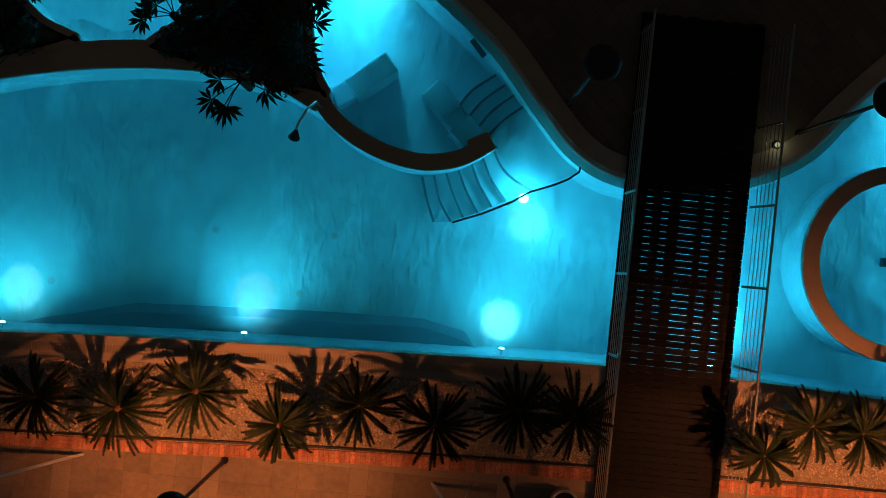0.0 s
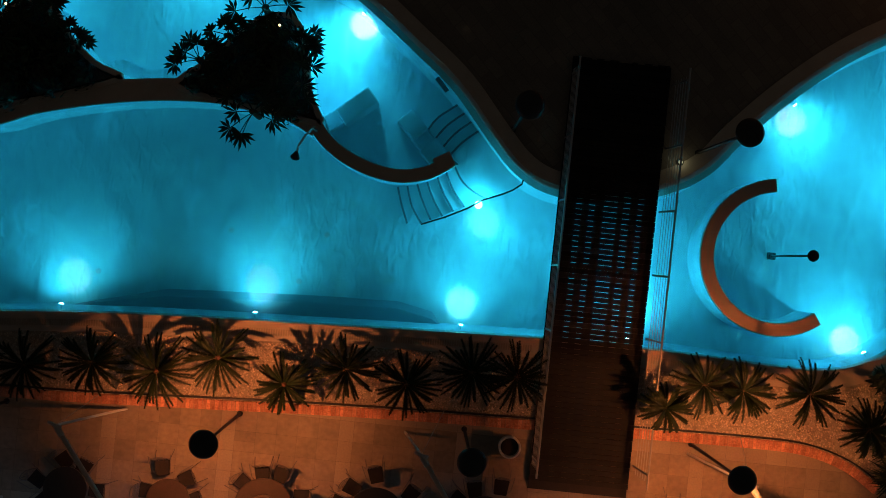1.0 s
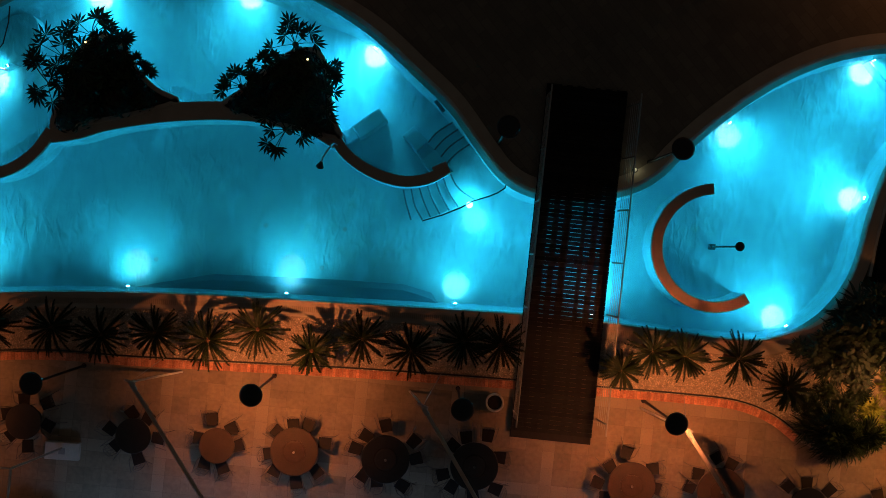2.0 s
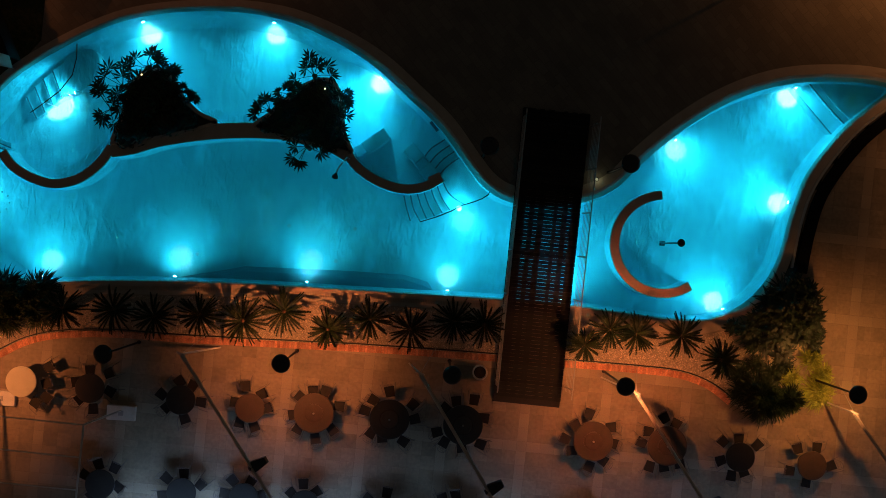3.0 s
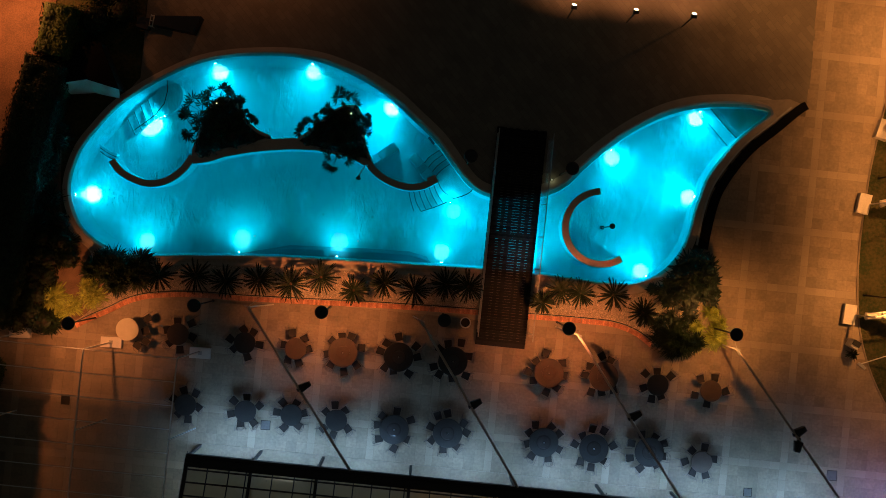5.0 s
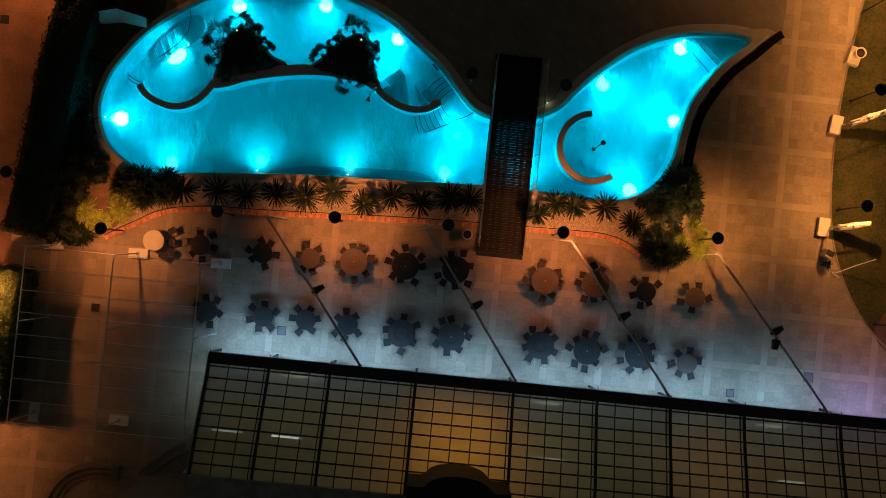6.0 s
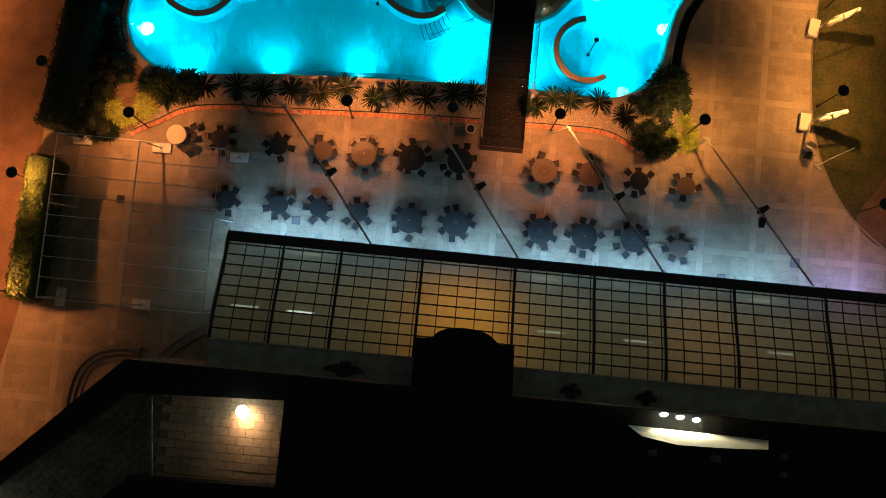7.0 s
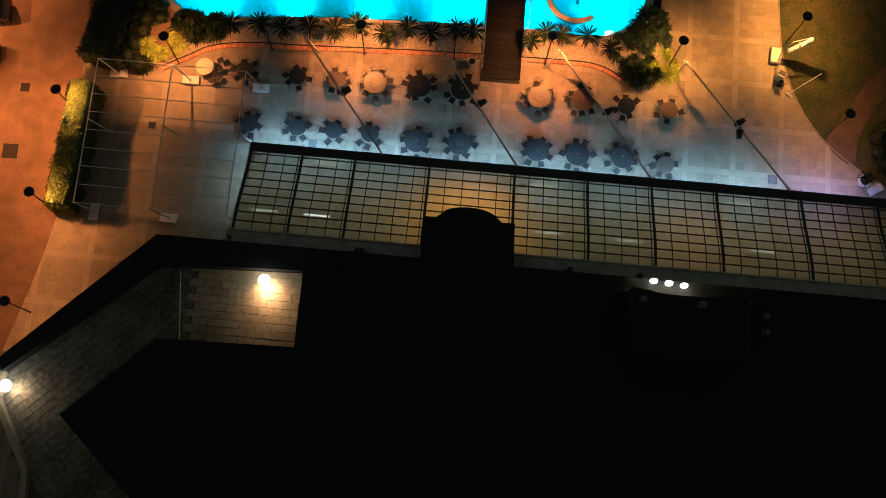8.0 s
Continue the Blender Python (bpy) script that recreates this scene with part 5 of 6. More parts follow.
def parasol(x, y, turn, tip):
    t = thing("concrete_plinth", pose(x, y, 0, 0, 0, turn), "white concrete parasol base at the lawn edge", "plinth", "white plinths")
    part("block", box((0.66, 1.08, 0.32), pose(0, 0, 0.16), 0.02), M["concrete"], t)
    p = thing("parasol", pose(x + 0.3, y, 0.3), "folded cream cantilever parasol leaning over the lawn", "parasol", "folded parasols")
    d = Vector(tip) - Vector((x + 0.3, y, 0.3))
    part("mast", tube([(0, 0, 0), (0.08, 0.02, 1.3), (0.2, 0.05, 2.2)], 0.035), M["white_metal"], p)
    part("arm", tube([(0.2, 0.05, 2.15), d * 0.95 + Vector((0, 0.12, 0.1))], 0.028), M["white_metal"], p)
    for k in range(4):
        off = Vector((0, 0.07 * (k - 1.5), -0.06 * abs(k - 1.5)))
        a, b = Vector((0.25, 0.0, 0.75)) + off, d + off * 0.6
        pts = [a + (b - a) * s + Vector((0, 0.03 * math.sin(9 * s + k), -0.12 * math.sin(math.pi * s))) for s in (0, 0.15, 0.3, 0.45, 0.6, 0.75, 0.9, 1.0)]
        part("canopy_fold", tube(pts, 0.105, 9), M["canvas"], p, smooth=True)
    part("tie", tube([d * 0.55 + Vector((-0.03, 0, 0.35)), d * 0.55 + Vector((0.06, 0.01, 0.37))], 0.17), M["canvas"], p)


parasol(23.98, 3.8, -8, (26.0, 4.5, 2.4))
parasol(23.82, -2.2, -3, (25.55, -1.9, 2.6))
t = thing("parasol_mast", pose(24.8, -4.8, 0), "bare white parasol mast leaning over the lawn", "parasol mast")
part("mast", tube([(0, 0, 0), (0.9, 0.55, 0.7), (1.7, 1.0, 1.5)], 0.03), M["white_metal"], t)
part("foot", box((0.5, 0.16, 0.08), pose(0.05, -0.1, 0.04, 0, 0, -35), 0.01), M["grey_metal"], t)
part("joint", tube([(1.2, 0.72, 1.0), (1.32, 0.79, 1.1)], 0.05), M["grey_metal"], t)
t = thing("waste_bin", pose(24.1, -3.75, 0, 0, 0, -25), "pale square waste bin with a dark lid", "waste bin")
part("body", box((0.42, 0.42, 0.8), pose(0, 0, 0.4), 0.02), M["concrete"], t)
part("lid", box((0.44, 0.3, 0.06), pose(0, 0.06, 0.83), 0.01), M["black"], t)
round_pot(pose(29.8, -10.6, 0), 0.4, 0.6, M["concrete"], "round white pot at the corner of the lawn")
t = thing("concrete_block", pose(30.6, -11.1, 0, 0, 0, 30), "white concrete block near the canopy", "concrete slab")
part("block", box((0.9, 0.5, 0.4), pose(0, 0, 0.2), 0.02), M["concrete"], t)
# white pump house with sloping top
t = thing("pump_house", Matrix(), "low white pump house with a dark sloping top", "shed")
ROOF = [(-19.15, 5.6), (-17.75, 5.95), (-16.0, 5.6), (-17.2, 7.95), (-18.05, 8.0)]
bm = bmesh.new()
lo, hi = [bm.verts.new((*p, 0)) for p in ROOF], [bm.verts.new((*p, 1.2)) for p in ROOF]
for i in range(5):
    bm.faces.new((lo[i], lo[(i + 1) % 5], hi[(i + 1) % 5], hi[i]))
part("wall", bm, M["timber"], t, "dark boarded wall")
bm = slab([Vector(p) for p in ROOF], 1.2, 1.28)
part("roof", bm, M["slate"], t, "dark sheet roof")
bm = bmesh.new()
hi = [bm.verts.new((x, y, 1.18)) for x, y in ROOF[:3]]
lo = [bm.verts.new((x, y, 0.3)) for x, y in ((-18.95, 5.2), (-17.6, 5.42), (-16.18, 5.26))]
base = [bm.verts.new((x, y, 0.0)) for x, y in ((-18.95, 5.2), (-17.6, 5.42), (-16.18, 5.26))]
for a, b in ((lo, hi), (base, lo)):
    for i in range(2):
        bm.faces.new((a[i], a[i + 1], b[i + 1], b[i]))
part("apron", bm, M["concrete"], t, "sloping white apron")
# covers in the paving
for x, y, s in ((-17.5, -11.05, 0.4), (-26.3, -9.2, 0.6), (-26.5, -13.7, 1.0), (23.85, -10.95, 0.5), (19.4, -12.3, 0.4), (-6.76, -11.3, 0.45), (-24.4, 4.9, 0.5)):
    t = thing("drain_cover", pose(x, y, 0.0, 0, 0, 2), "square metal drain cover set in the ground", "drain cover", "drain covers")
    part("frame", box((s + 0.06, s + 0.06, 0.02), pose(0, 0, -0.002)), M["timber"], t)
    part("lid", box((s, s, 0.02), pose(0, 0, 0.006)), M["timber"] if x < -16 else M["cover"], t)


# ---- plants ----
def frond(bm, base, yaw, length, rise, droop, width, pairs, twist=0.0):
    """A feather leaf: a curved midrib with leaflets on both sides."""
    c, s = math.cos(yaw), math.sin(yaw)
    side = Vector((-s, c, 0))

    def at(u):
        return Vector(base) + Vector((c * length * u * (1 - 0.12 * u), s * length * u * (1 - 0.12 * u), rise * math.sin(min(1.0, u * 1.15) * 1.5) - droop * u * u))
    w = 0.012
    old = None
    for i in range(7):
        p = at(i / 6)
        pair = [bm.verts.new(p + side * w), bm.verts.new(p - side * w)]
        if old:
            bm.faces.new((old[0], old[1], pair[1], pair[0]))
        old = pair
    for i in range(pairs):
        u = 0.1 + 0.9 * (i + random.uniform(-0.2, 0.2)) / pairs
        p, q = at(u), at(min(1.0, u + 0.06))
        d = (q - p).normalized() if (q - p).length > 1e-6 else Vector((c, s, 0))
        ln = width * (0.55 + 0.75 * math.sin(math.pi * min(1, max(0, u)) ** 0.8)) * random.uniform(0.85, 1.1)
        for k in (-1, 1):
            tip = p + (side * k * 0.55 + d * 0.9).normalized() * ln + Vector((0, 0, 0.10 * ln - 0.03))
            a, b = p - d * 0.016, p + d * 0.026
            v = [bm.verts.new(x) for x in (a, b, tip)]
            bm.faces.new(v if k > 0 else v[::-1])


def cycad(x, y, r, z, seed, heart):
    random.seed(seed)
    t = thing("cycad_palm", pose(x, y, 0), "dark green cycad with stiff feather leaves in gravel", "cycad", "cycads along the pool")
    part("trunk", lathe([(0.17, 0), (0.19, 0.15), (0.15, z * 0.75), (0.1, z)], 14), M["bark"], t, "rough brown trunk")
    bm = bmesh.new()
    n = random.randint(38, 44)
    for i in range(n):
        tier = i % 3
        frond(bm, (0, 0, z - 0.03), i * 2.39996 + random.uniform(-0.12, 0.12), r * random.uniform(0.95, 1.15) * (1.05, 1.0, 0.8)[tier], (0.1, 0.26, 0.46)[tier], (0.22, 0.16, 0.06)[tier] + random.uniform(0, 0.08), 0.096, 26)
    crown = part("crown", bm, M["leaf"], t, "stiff feather leaves")
    if heart:
        part("heart", lathe([(0.07, z - 0.02), (0.06, z + 0.05), (0.02, z + 0.1), (0, z + 0.11)], 12), M["heart"], crown, "orange-brown heart of the crown")
    random.seed(seed + 100)


PALMS = [(-13.2, -3.9), (-11.2, -3.75), (-9.6, -3.85), (-7.85, -3.6), (-6.15, -3.66), (-4.58, -3.15), (-2.78, -3.66), (-1.2, -3.1), (0.42, -3.32), (2.1, -2.85), (3.3, -2.85), (7.3, -3.25), (8.25, -2.55), (9.3, -2.6), (11.08, -2.5), (12.75, -3.25)]
for i, (x, y) in enumerate(PALMS):
    cycad(x * 0.982, y + 0.07, (0.98, 1.0, 0.95, 0.95, 1.02, 1.0, 0.85, 0.92, 0.95, 1.0, 0.95, 0.72, 0.9, 0.9, 0.95, 0.85)[i], 1.25, 20 + i, i in (4, 5, 6))


def blade_clump(name, x, y, r, h, n, mat, seed, label, group="", z0=0.0, trunk=0.0, width=0.05, category="shrub"):
    """A rosette of long narrow blades, with a short trunk where it has one."""
    random.seed(seed)
    t = thing(name, pose(x, y, z0), label, category, group)
    if trunk:
        part("trunk", lathe([(0.12, 0), (0.1, trunk * 0.5), (0.08, trunk)], 10), M["bark"], t)
    bm = bmesh.new()
    for i in range(n):
        a = random.uniform(0, 2 * math.pi)
        e = random.betavariate(1.6, 1.6)
        out, up = r * (1.05 - 0.8 * e) * random.uniform(0.75, 1.05), h * (0.25 + 0.95 * e)
        b = Vector((random.uniform(-0.12, 0.12) * r, random.uniform(-0.12, 0.12) * r, trunk))
        d = Vector((math.cos(a), math.sin(a), 0))
        s = Vector((-d.y, d.x, 0)) * width * 0.5
        pts = [b + d * out * u + Vector((0, 0, up * math.sin(u * 2.0) * 1.05 - 0.35 * r * u * u)) for u in (0, 0.4, 0.75, 1)]
        l0 = [bm.verts.new(p - s * f) for p, f in zip(pts, (0.8, 1.0, 0.7))]
        l1 = [bm.verts.new(p + s * f) for p, f in zip(pts, (0.8, 1.0, 0.7))]
        for k in range(2):
            bm.faces.new((l0[k], l1[k], l1[k + 1], l0[k + 1]))
        bm.faces.new((l0[2], l1[2], bm.verts.new(pts[3])))
    part("leaves", bm, mat, t)
    random.seed(seed + 7)


def fan_palm(x, y, z, r, seed, group, label, leaves=12):
    """A small fan palm: stalks that end in pleated fans of pointed blades."""
    random.seed(seed)
    t = thing("fan_palm", pose(x, y, RIM_Z), label, "palm", group)
    part("trunk", tube([(0, 0, 0), (random.uniform(-0.1, 0.1), 0.05, z * 0.6), (random.uniform(-0.1, 0.1), 0, z)], 0.09, 10, taper=0.8), M["bark"], t)
    bm = bmesh.new()
    for i in range(leaves):
        a = i * 2.4 + random.uniform(-0.7, 0.7)
        d = Vector((math.cos(a), math.sin(a), 0))
        reach = r * (0.25 + 0.7 * random.random() ** 0.6)
        lift = random.uniform(0.0, 0.45)
        hub = Vector((0, 0, z)) + d * reach + Vector((0, 0, lift))
        tube([(0, 0, z - 0.05), Vector((0, 0, z + lift * 0.7)) + d * reach * 0.5, hub], 0.012, 4, bm)
        side = Vector((-d.y, d.x, 0))
        for k in range(9):
            b = radians(-104 + 26 * k + random.uniform(-5, 5))
            ray = (d * math.cos(b) + side * math.sin(b) + Vector((0, 0, -0.25 + random.uniform(-0.1, 0.1)))).normalized()
            ln = r * 0.62 * (1 - 0.25 * abs(b) / 1.9) * random.uniform(0.85, 1.1)
            w = ray.cross(Vector((0, 0, 1))).normalized() * 0.042
            mid = hub + ray * ln * 0.55
            v = [bm.verts.new(p) for p in (hub, mid + w, hub + ray * ln - Vector((0, 0, 0.05)), mid - w)]
            bm.faces.new(v)
    part("fan_crown", bm, M["leaf_dark"], t, "dark pleated fan leaves")
    random.seed(seed + 3)


def leaf_mass(name, points, mat, seed, label, category, n, size, kind="", group=""):
    """Many small leaves over a soft body; points: (x, y, z, radius)."""
    random.seed(seed)
    t = thing(name, Matrix(), label, category, group, kind)
    bm, core = bmesh.new(), bmesh.new()
    total = sum(p[3] ** 2 for p in points)
    for x, y, z, r in points:
        bmesh.ops.create_icosphere(core, subdivisions=2, radius=r * 0.72, matrix=Matrix.Translation((x, y, z)) @ Matrix.Diagonal((1, 1, 0.8, 1)))
        for i in range(int(n * r * r / total)):
            d = Vector((random.gauss(0, 1), random.gauss(0, 1), random.gauss(0.25, 1))).normalized()
            p = Vector((x, y, z)) + Vector((d.x, d.y, d.z * 0.85)) * r * random.uniform(0.72, 1.12)
            u = d.cross(Vector((random.gauss(0, 1), random.gauss(0, 1), random.gauss(0, 1)))).normalized()
            w = (d.cross(u) + d * random.uniform(-0.5, 0.5)).normalized()
            s = size * random.uniform(0.6, 1.3)
            bm.faces.new([bm.verts.new(q) for q in (p - u * s, p - w * s * 0.45, p + u * s, p + w * s * 0.45)])
    for v in core.verts:
        v.co += Vector([noise.noise(v.co * 1.7 + Vector((k * 9.1, 0, 0))) for k in range(3)]) * 0.14
    tagged(part("inner_body", core, M["soil"], t), kind="stuff")
    tagged(part("leaves", bm, mat, t), kind="stuff")
    random.seed(seed + 5)
    return t


leaf_mass("shrubbery", [(-17.9, 9.2, 0.5, 1.0), (-16.4, 9.9, 0.4, 0.85), (-17.6, 10.9, 0.5, 1.1), (-16.2, 11.5, 0.4, 0.8), (-17.4, 12.8, 0.5, 1.1)], M["leaf_dark"], 300, "low dark shrubs beside the plaza", "shrub", 4200, 0.09)
leaf_mass("shrubbery", [(-19.7, -1.6, 0.3, 0.6), (-19.6, -2.5, 0.3, 0.6), (-19.5, -3.4, 0.3, 0.65), (-19.5, -4.4, 0.3, 0.6), (-19.6, -5.3, 0.3, 0.6), (-20.2, -0.6, 0.3, 0.5), (-19.9, 0.5, 0.3, 0.6), (-19.7, 1.8, 0.3, 0.7), (-19.4, 3.2, 0.3, 0.7)], M["leaf_dark"], 299, "low dark shrubs between hedge and gravel", "shrub", 3200, 0.1)
# thickets on the islands
leaf_mass("shrubbery", [(-18.9, -7.0, 0.6, 0.6), (-19.6, -6.6, 0.6, 0.7), (-20.2, -7.1, 0.5, 0.6), (-19.4, -5.6, 0.5, 0.6), (-19.0, -4.5, 0.5, 0.6), (-18.9, -3.6, 0.5, 0.65), (-18.5, -2.6, 0.5, 0.6), (-17.9, -3.5, 0.4, 0.5), (-18.6, -1.6, 0.4, 0.5)], M["leaf_dark"], 298, "dense dark shrubs round the western bed", "shrub", 3600, 0.1)
leaf_mass("thicket", [(-11.2, 3.5, 0.4, 0.75), (-10.9, 4.4, 0.5, 0.8), (-10.7, 5.2, 0.4, 0.6), (-10.0, 4.6, 0.4, 0.65), (-10.0, 3.8, 0.35, 0.6), (-9.2, 3.95, 0.3, 0.45), (-11.5, 2.95, 0.3, 0.4)], M["leaf_dark"], 301, "dense dark thicket on the pool island", "shrub", 2600, 0.09, group="island thickets")
leaf_mass("thicket", [(-4.6, 4.4, 0.5, 0.8), (-4.0, 5.2, 0.5, 0.75), (-3.7, 4.4, 0.5, 0.7), (-5.3, 4.3, 0.4, 0.6), (-4.7, 5.3, 0.4, 0.55), (-3.5, 3.8, 0.4, 0.55), (-6.0, 4.1, 0.3, 0.35), (-4.1, 5.75, 0.35, 0.4)], M["leaf_dark"], 302, "dense dark thicket on the pool island", "shrub", 2900, 0.09, group="island thickets")
for i, (x, y, z, r) in enumerate(((-12.0, 4.0, 0.9, 0.8), (-11.6, 4.9, 1.0, 0.95), (-10.8, 5.7, 0.9, 0.8), (-10.0, 5.4, 0.8, 0.7), (-9.3, 4.7, 0.6, 0.5), (-4.3, 6.1, 1.0, 0.75), (-5.9, 4.6, 0.7, 0.65), (-3.3, 4.2, 0.9, 0.75), (-4.3, 3.35, 1.0, 0.75), (-3.3, 5.2, 0.7, 0.55), (-5.2, 5.3, 0.7, 0.55))):
    fan_palm(x, y, z, r, 330 + i, "fan palms on the islands", "dark fan palm overhanging the pool island")
for x, y in ((-10.83, 5.39), (-3.81, 5.6)):
    t = thing("garden_light", pose(x, y, RIM_Z), "small lit garden light among the island plants", "garden light", "island garden lights")
    part("stake", tube([(0, 0, 0), (0, 0, 1.25)], 0.015), M["black"], t)
    part("globe", lathe([(0, -0.03), (0.035, 0), (0, 0.03)], 12, pose(0, 0, 1.3)), M["bulb_dim"], t)

# thicket of yuccas at the eastern end of the bed
EASTERN = [(15.77, -0.41, 0.78, 1.3), (14.75, -0.35, 0.75, 1.2), (15.15, -1.0, 0.85, 1.6), (16.05, -1.3, 0.7, 1.1), (14.3, -1.2, 0.8, 1.2), (13.6, -2.0, 0.7, 0.9), (14.7, -2.0, 0.85, 1.4), (15.6, -2.0, 0.75, 1.3), (16.35, -2.2, 0.5, 0.8), (12.95, -3.4, 0.66, 0.7), (13.1, -1.95, 0.45, 0.6),
           (15.3, 0.05, 0.6, 1.0), (15.6, -1.35, 0.75, 1.7), (14.15, -2.45, 0.7, 1.0), (15.05, -2.7, 0.7, 1.0), (14.85, -1.25, 0.75, 1.5), (15.95, -0.85, 0.7, 1.2), (13.9, -1.55, 0.6, 0.9), (16.3, -1.75, 0.5, 0.9), (14.4, -0.7, 0.7, 0.7), (15.4, -1.6, 0.7, 0.7), (14.5, -1.7, 0.7, 0.7), (15.2, -2.3, 0.7, 0.6), (15.9, -0.1, 0.5, 0.7), (13.9, -2.4, 0.55, 0.5)]
for i, (x, y, r, h) in enumerate(EASTERN):
    blade_clump("yucca", x, y, r * 1.15, h * 0.4, 85, M["leaf_grey"], 400 + i, "dark spiky yucca on a short trunk", "yuccas in the bed", trunk=h * 0.6, width=0.085, category="yucca")
for i, (x, y, r, h, mat, n) in enumerate(((14.35, -4.4, 1.1, 1.5, "leaf_grey", 520), (14.95, -4.75, 0.95, 1.4, "leaf_grey", 380), (13.8, -4.5, 0.75, 0.65, "leaf_grey", 240), (14.5, -5.0, 0.75, 1.2, "leaf_grey", 260), (16.75, -4.15, 0.85, 0.9, "leaf_pale", 520), (15.8, -4.6, 0.6, 0.6, "leaf_pale", 120), (16.4, -2.85, 0.6, 0.8, "leaf_pale", 240), (15.35, -3.3, 0.6, 0.5, "leaf_grey", 160), (15.7, -3.7, 0.6, 0.6, "leaf_pale", 160), (13.65, -3.75, 0.62, 0.6, "leaf_grey", 220), (14.85, -3.65, 0.65, 0.6, "leaf_grey", 240), (14.2, -3.3, 0.55, 0.5, "leaf_grey", 180), (15.6, -4.55, 0.75, 1.3, "leaf_grey", 280), (16.9, -3.4, 0.55, 0.7, "leaf_pale", 220))):
    blade_clump("fountain_grass", x, y, r * 1.2, h, n, M[mat], 430 + i, "arching clump of ornamental grass at the bed's end", "grass clumps", width=0.04, category="ornamental grass")
t = thing("boulder", pose(13.2, -1.9, 0.03), "pale flat boulder between the yuccas", "stone")
bm = box((0.42, 0.34, 0.3), pose(0, 0, 0.15, 8, -6, 25), 0.07)
part("stone", bm, M["concrete"], t)
# western planting
WESTERN = [(-18.6, -5.6, 1.05, 0.9, "leaf_pale"), (-16.6, -5.35, 1.0, 0.9, "leaf_pale"), (-17.6, -6.0, 0.75, 0.7, "leaf_pale"), (-16.9, -4.7, 0.55, 0.6, "leaf_pale"), (-18.2, -6.4, 0.6, 0.6, "leaf_pale")]
spots = [(-18.49, -3.46), (-16.62, -3.9), (-15.67, -4.1), (-14.9, -3.7), (-14.27, -3.3), (-16.1, -3.3), (-15.3, -4.5), (-14.2, -4.1), (-18.2, -2.7), (-20.2, -6.3), (-19.4, -6.7), (-20.6, -5.2), (-20.3, -3.7), (-19.5, -1.9), (-19.3, -0.4), (-19.6, 1.1), (-18.6, -6.9), (-19.2, 2.8), (-15.5, -3.3)]
WESTERN += [(x, y, 0.8 + 0.25 * ((i * 7) % 5) / 5, 0.9 + 0.4 * ((i * 3) % 4) / 4, "leaf_dark") for i, (x, y) in enumerate(spots)]
for i, (x, y, r, h, mat) in enumerate(WESTERN):
    blade_clump("flax_clump", x, y, r * 1.1, h, 300, M[mat], 460 + i, "bushy clump of strap leaves in the bed", "flax clumps", width=0.06)


def hedge(path, w, h, n, seed, label, mat):
    """A grown-out hedge along a path: a lumpy body under a coat of small leaves."""
    random.seed(seed)
    t = thing("hedge", Matrix(), label, "hedge", "hedges along the drive")
    run = spline(path, 8)
    ends = [(run[0] - run[1]).normalized(), (run[-1] - run[-2]).normalized()]

    def swell(x, y):
        return 0.16 * noise.noise(Vector((x * 0.8, y * 0.8, seed))) + 0.12 * noise.noise(Vector((x * 2.1, y * 2.1, seed + 5)))
    body = ribbon(run, w * 0.8, -0.05, h * 0.88, False, 0.2)
    part("inner_body", body, M["soil"], t)
    bm = bmesh.new()
    for i in range(n):
        f = random.uniform(0, len(run) - 1.001)
        k = int(f)
        p = run[k] + (run[k + 1] - run[k]) * (f - k)
        tan = (run[k + 1] - run[k]).normalized()
        nor = Vector((-tan.y, tan.x))
        roll = random.random()
        if roll < 0.62:
            s = random.uniform(-0.5, 0.5)
            q = p + nor * w * s
            drop = 0.55 * max(0.0, abs(s) - 0.3) ** 2 / 0.04
            pos, d = Vector((*q, h + 1.6 * swell(*q) + random.gauss(0, 0.05) - drop)), Vector((nor.x * s, nor.y * s, 0.8))
        elif roll < 0.93:
            sg = random.choice((-1, 1))
            z = random.uniform(0.05, h - 0.2)
            q = p + nor * sg * w / 2
            pos, d = Vector((*(q + nor * sg * (1.5 * swell(q.x + z, q.y) + random.gauss(0, 0.06))), z)), Vector((nor.x * sg, nor.y * sg, 0.2))
        else:
            e = random.choice((0, 1))
            q = run[0 if e == 0 else -1] + ends[e] * random.gauss(0.1, 0.08) + Vector((-ends[e].y, ends[e].x)) * random.uniform(-0.5, 0.5) * w
            pos, d = Vector((*q, random.uniform(0.05, h))), Vector((*ends[e], 0.3))
        u = d.cross(Vector((random.gauss(0, 1), random.gauss(0, 1), random.gauss(0, 1)))).normalized()
        v = (d.cross(u) + d * random.uniform(-0.8, 0.8)).normalized()
        s = random.uniform(0.05, 0.11)
        bm.faces.new([bm.verts.new(c) for c in (pos - u * s, pos - v * s * 0.5, pos + u * s, pos + v * s * 0.5)])
    tagged(part("leaves", bm, M[mat], t), kind="stuff")
    random.seed(seed + 1)


hedge([(-21.75, -9.3), (-21.85, -11.5), (-21.95, -14.5), (-22.05, -17.5)], 1.6, 2.4, 30000, 500, "yellow-green hedge under two street lamps", "leaf_hedge")
hedge([(-19.3, 9.5), (-19.4, 8.4), (-19.6, 7.0)], 1.7, 1.9, 12000, 501, "yellow-green hedge beside the drive", "leaf_hedge")
hedge([(-19.8, 6.6), (-20.5, 2.5), (-20.9, -1.5), (-21.5, -7.1)], 2.2, 1.9, 34000, 502, "tall dark hedge along the drive", "leaf_dark")
